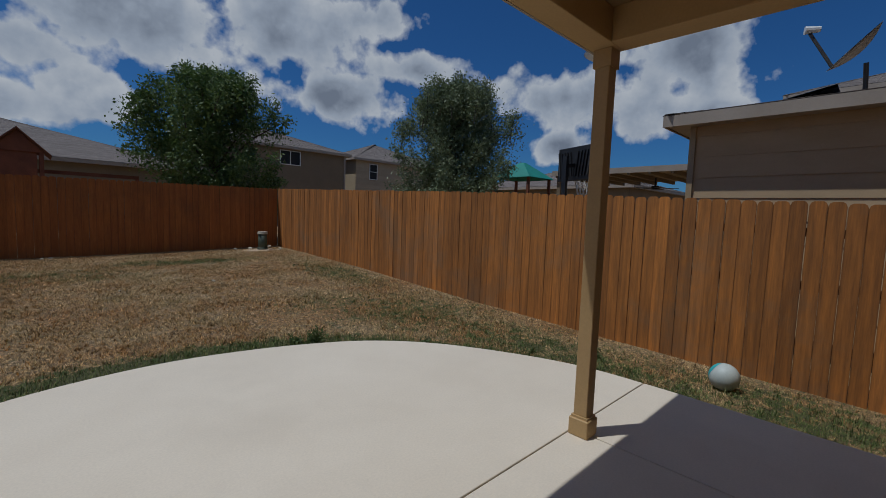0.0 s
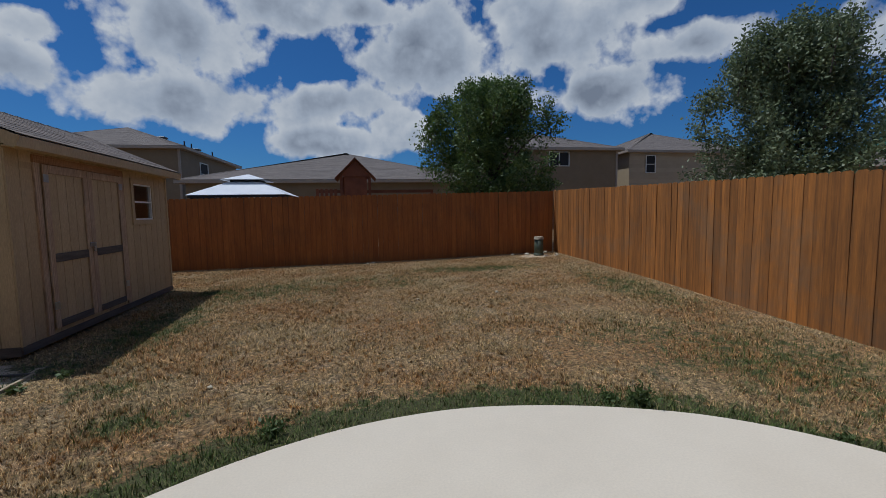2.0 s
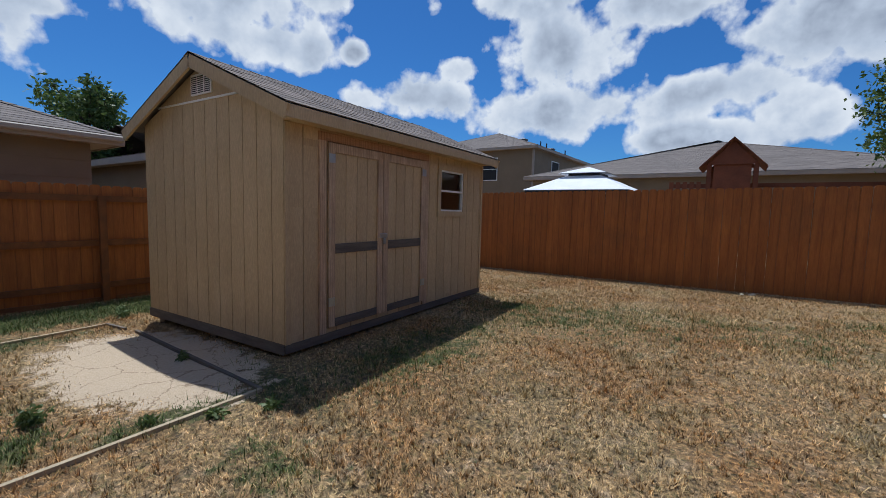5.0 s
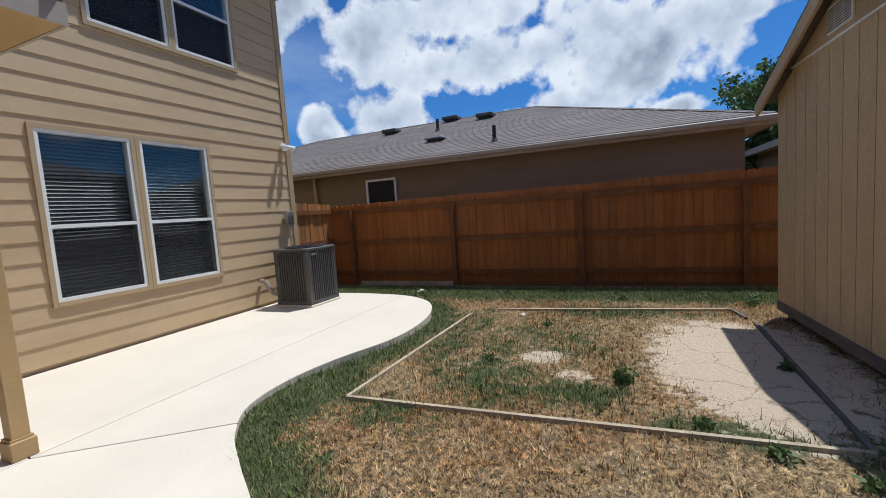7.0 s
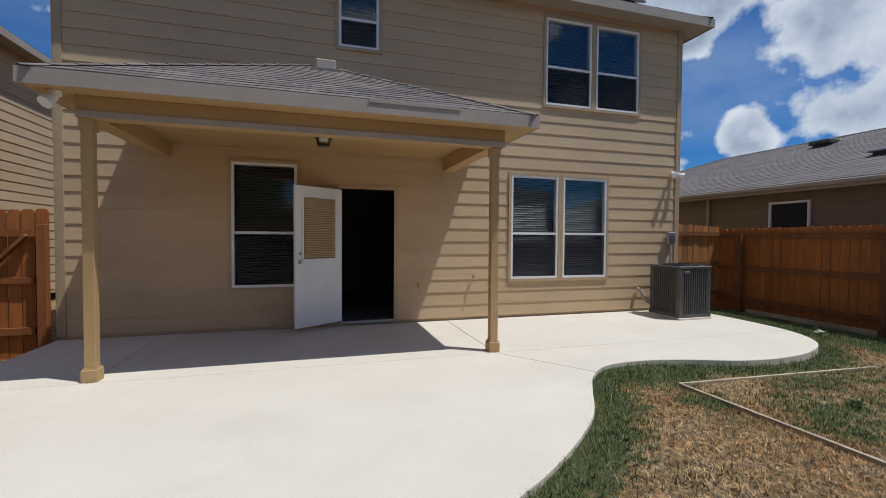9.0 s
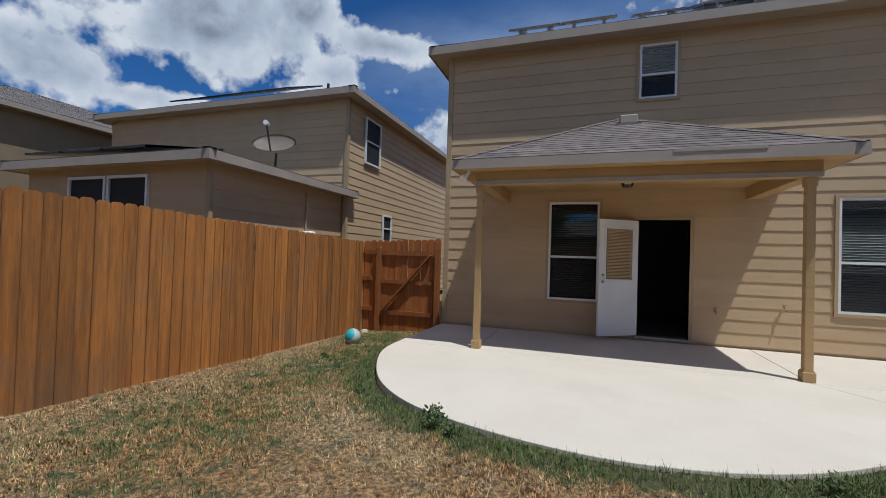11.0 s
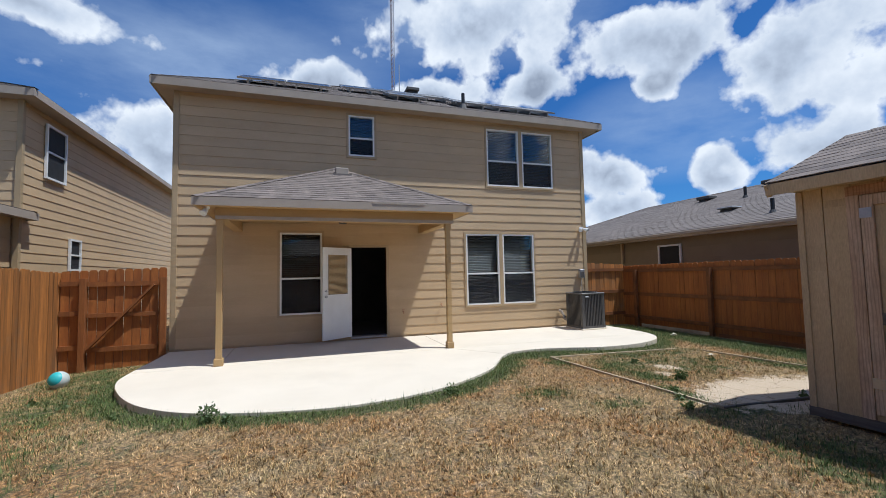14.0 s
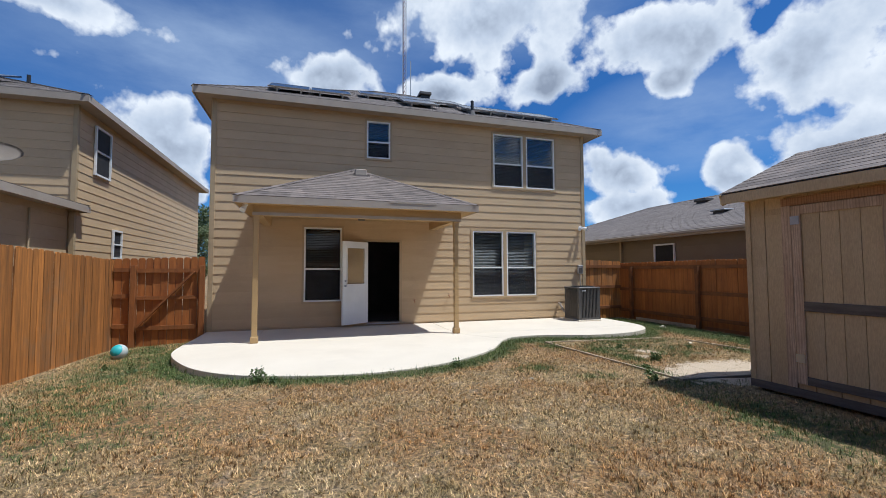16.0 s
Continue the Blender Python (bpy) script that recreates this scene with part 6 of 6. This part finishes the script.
for i in range(98):
    for k in range(3):
        a, b = tri[k], tri[(k + 1) % 3]
        bar(bm, (*a, i * 0.8), (*b, i * 0.8 + 0.8), 0.05)
part("lattice", bm, "play", mast)
mast2 = thing("radio_mast", (-14.6, -62, 0), "slim whip radio mast far away", "radio mast")
part("pole", bar(bmesh.new(), (-14.5, -62, 0), (-14.5, -62, 39), 0.14, 0.14, up=(0, 1, 0)), "metal", mast2)

# ---- grass ----
def value_noise(x, y, cell, seed):
    rng = np.random.default_rng(seed)
    g = rng.random((400, 400))
    u, v = (x + 20) / cell, (y + 20) / cell
    i, j = np.floor(u).astype(int), np.floor(v).astype(int)
    fu, fv = u - i, v - j
    fu, fv = fu * fu * (3 - 2 * fu), fv * fv * (3 - 2 * fv)
    q = lambda a, b: g[a % 400, b % 400]
    return (q(i, j) * (1 - fu) + q(i + 1, j) * fu) * (1 - fv) + (q(i, j + 1) * (1 - fu) + q(i + 1, j + 1) * fu) * fv


def grass(name, n, label, seed, only_green=False):
    rng = np.random.default_rng(seed)
    x, y = rng.uniform(-7.35, 6.25, n), rng.uniform(-0.1, 14.2, n)
    g, s, d = masks(x, y)
    clump = value_noise(x, y, 0.11, seed) * 0.6 + value_noise(x, y, 0.34, seed + 1) * 0.4
    keep = (d > 0.004) & ~((x > HX0) & (x < HX1) & (y < 0.05)) & ~((x > -5.2) & (x < -3.1) & (y > 7.3) & (y < 11.0))
    keep &= rng.random(n) > s * 1.25
    keep &= (rng.random(n) < g * 1.6 - 0.25) if only_green else (clump > 0.16 + 0.30 * rng.random(n))
    x, y, d, g, clump = x[keep], y[keep], d[keep], g[keep], clump[keep]
    n = len(x)
    z = ground_heights(x, y) - 0.004
    z = np.where(d < 0.55, np.minimum(z, -0.02 + 0.02 * d), z)
    h = (0.012 + 0.042 * clump * rng.random(n)) if not only_green else (0.03 + 0.075 * rng.random(n) ** 1.5) * (0.45 + 0.7 * clump)
    az = rng.uniform(0, 2 * np.pi, n)
    lean = rng.uniform(0.3, 1.5, n) if not only_green else rng.uniform(0.1, 0.9, n)
    w = rng.uniform(0.002, 0.0048, n)
    dx, dy = np.cos(az), np.sin(az)
    tip = np.stack([x + dx * h * lean, y + dy * h * lean, z + h], 1)
    near = np.where(d < 0.2)[0]
    tip[near, 2] = np.where(patio_distance(tip[near, 0], tip[near, 1]) < 0, np.maximum(tip[near, 2], 0.012), tip[near, 2])
    a = np.stack([x - dy * w, y + dx * w, z], 1)
    b = np.stack([x + dy * w, y - dx * w, z], 1)
    v = np.stack([a, b, tip], 1).reshape(-1, 3)
    me_ = bpy.data.meshes.new(name)
    me_.vertices.add(3 * n), me_.loops.add(3 * n), me_.polygons.add(n)
    me_.vertices.foreach_set("co", v.astype(np.float32).ravel())
    me_.loops.foreach_set("vertex_index", np.arange(3 * n, dtype=np.int32))
    me_.polygons.foreach_set("loop_start", np.arange(0, 3 * n, 3, dtype=np.int32))
    me_.polygons.foreach_set("loop_total", np.full(n, 3, dtype=np.int32))
    me_.update()
    at_ = me_.attributes.new("green", "FLOAT", "POINT")
    at_.data.foreach_set("value", np.repeat(g if not only_green else np.maximum(g, 0.8), 3).astype(np.float32))
    me_.materials.append(M["blade"])
    tagged(new(name, me_), label, "grass", kind="stuff")


grass("dry_grass", 1000000, "dry straw-coloured lawn grass, short and patchy", 7)
grass("green_grass", 360000, "green grass tufts along edges and in patches", 8, True)


def tufts(name, n, label, seed):
    """Separate straw tufts, a fan of wider blades each, standing over the mown thatch."""
    rng = np.random.default_rng(seed)
    x, y = rng.uniform(-7.2, 6.15, n), rng.uniform(0.2, 14.1, n)
    g, s, d = masks(x, y)
    keep = (d > 0.06) & (s < 0.35) & ~((x > HX0) & (x < HX1) & (y < 0.1)) & ~((x > -5.2) & (x < -2.7) & (y > 7.1) & (y < 11.2)) & (value_noise(x, y, 0.5, seed) > 0.34 * rng.random(n) + 0.2)
    x, y, g, d = x[keep], y[keep], g[keep], d[keep]
    k = 11
    size = rng.uniform(0.020, 0.055, len(x))
    x, y, g, d, size = (np.repeat(q, k) for q in (x, y, g, d, size))
    m_ = len(x)
    az = rng.uniform(0, 2 * np.pi, m_)
    dx, dy = np.cos(az), np.sin(az)
    r = rng.uniform(0, 0.45, m_) * size
    x, y = x + dx * r, y + dy * r
    z = ground_heights(x, y) - 0.006
    h = size * rng.uniform(0.6, 1.25, m_)
    lean = rng.uniform(0.15, 0.95, m_)
    w = rng.uniform(0.0025, 0.0055, m_)
    tip = np.stack([x + dx * h * lean, y + dy * h * lean, z + h], 1)
    v = np.stack([np.stack([x - dy * w, y + dx * w, z], 1), np.stack([x + dy * w, y - dx * w, z], 1), tip], 1).reshape(-1, 3)
    me_ = bpy.data.meshes.new(name)
    me_.from_pydata(v.tolist(), [], np.arange(3 * m_).reshape(-1, 3).tolist())
    at_ = me_.attributes.new("green", "FLOAT", "POINT")
    at_.data.foreach_set("value", np.repeat(g, 3).astype(np.float32))
    me_.materials.append(M["blade"])
    tagged(new(name, me_), label, "grass", kind="stuff")


tufts("straw_tufts", 30000, "dry straw tufts standing in the mown lawn", 15)
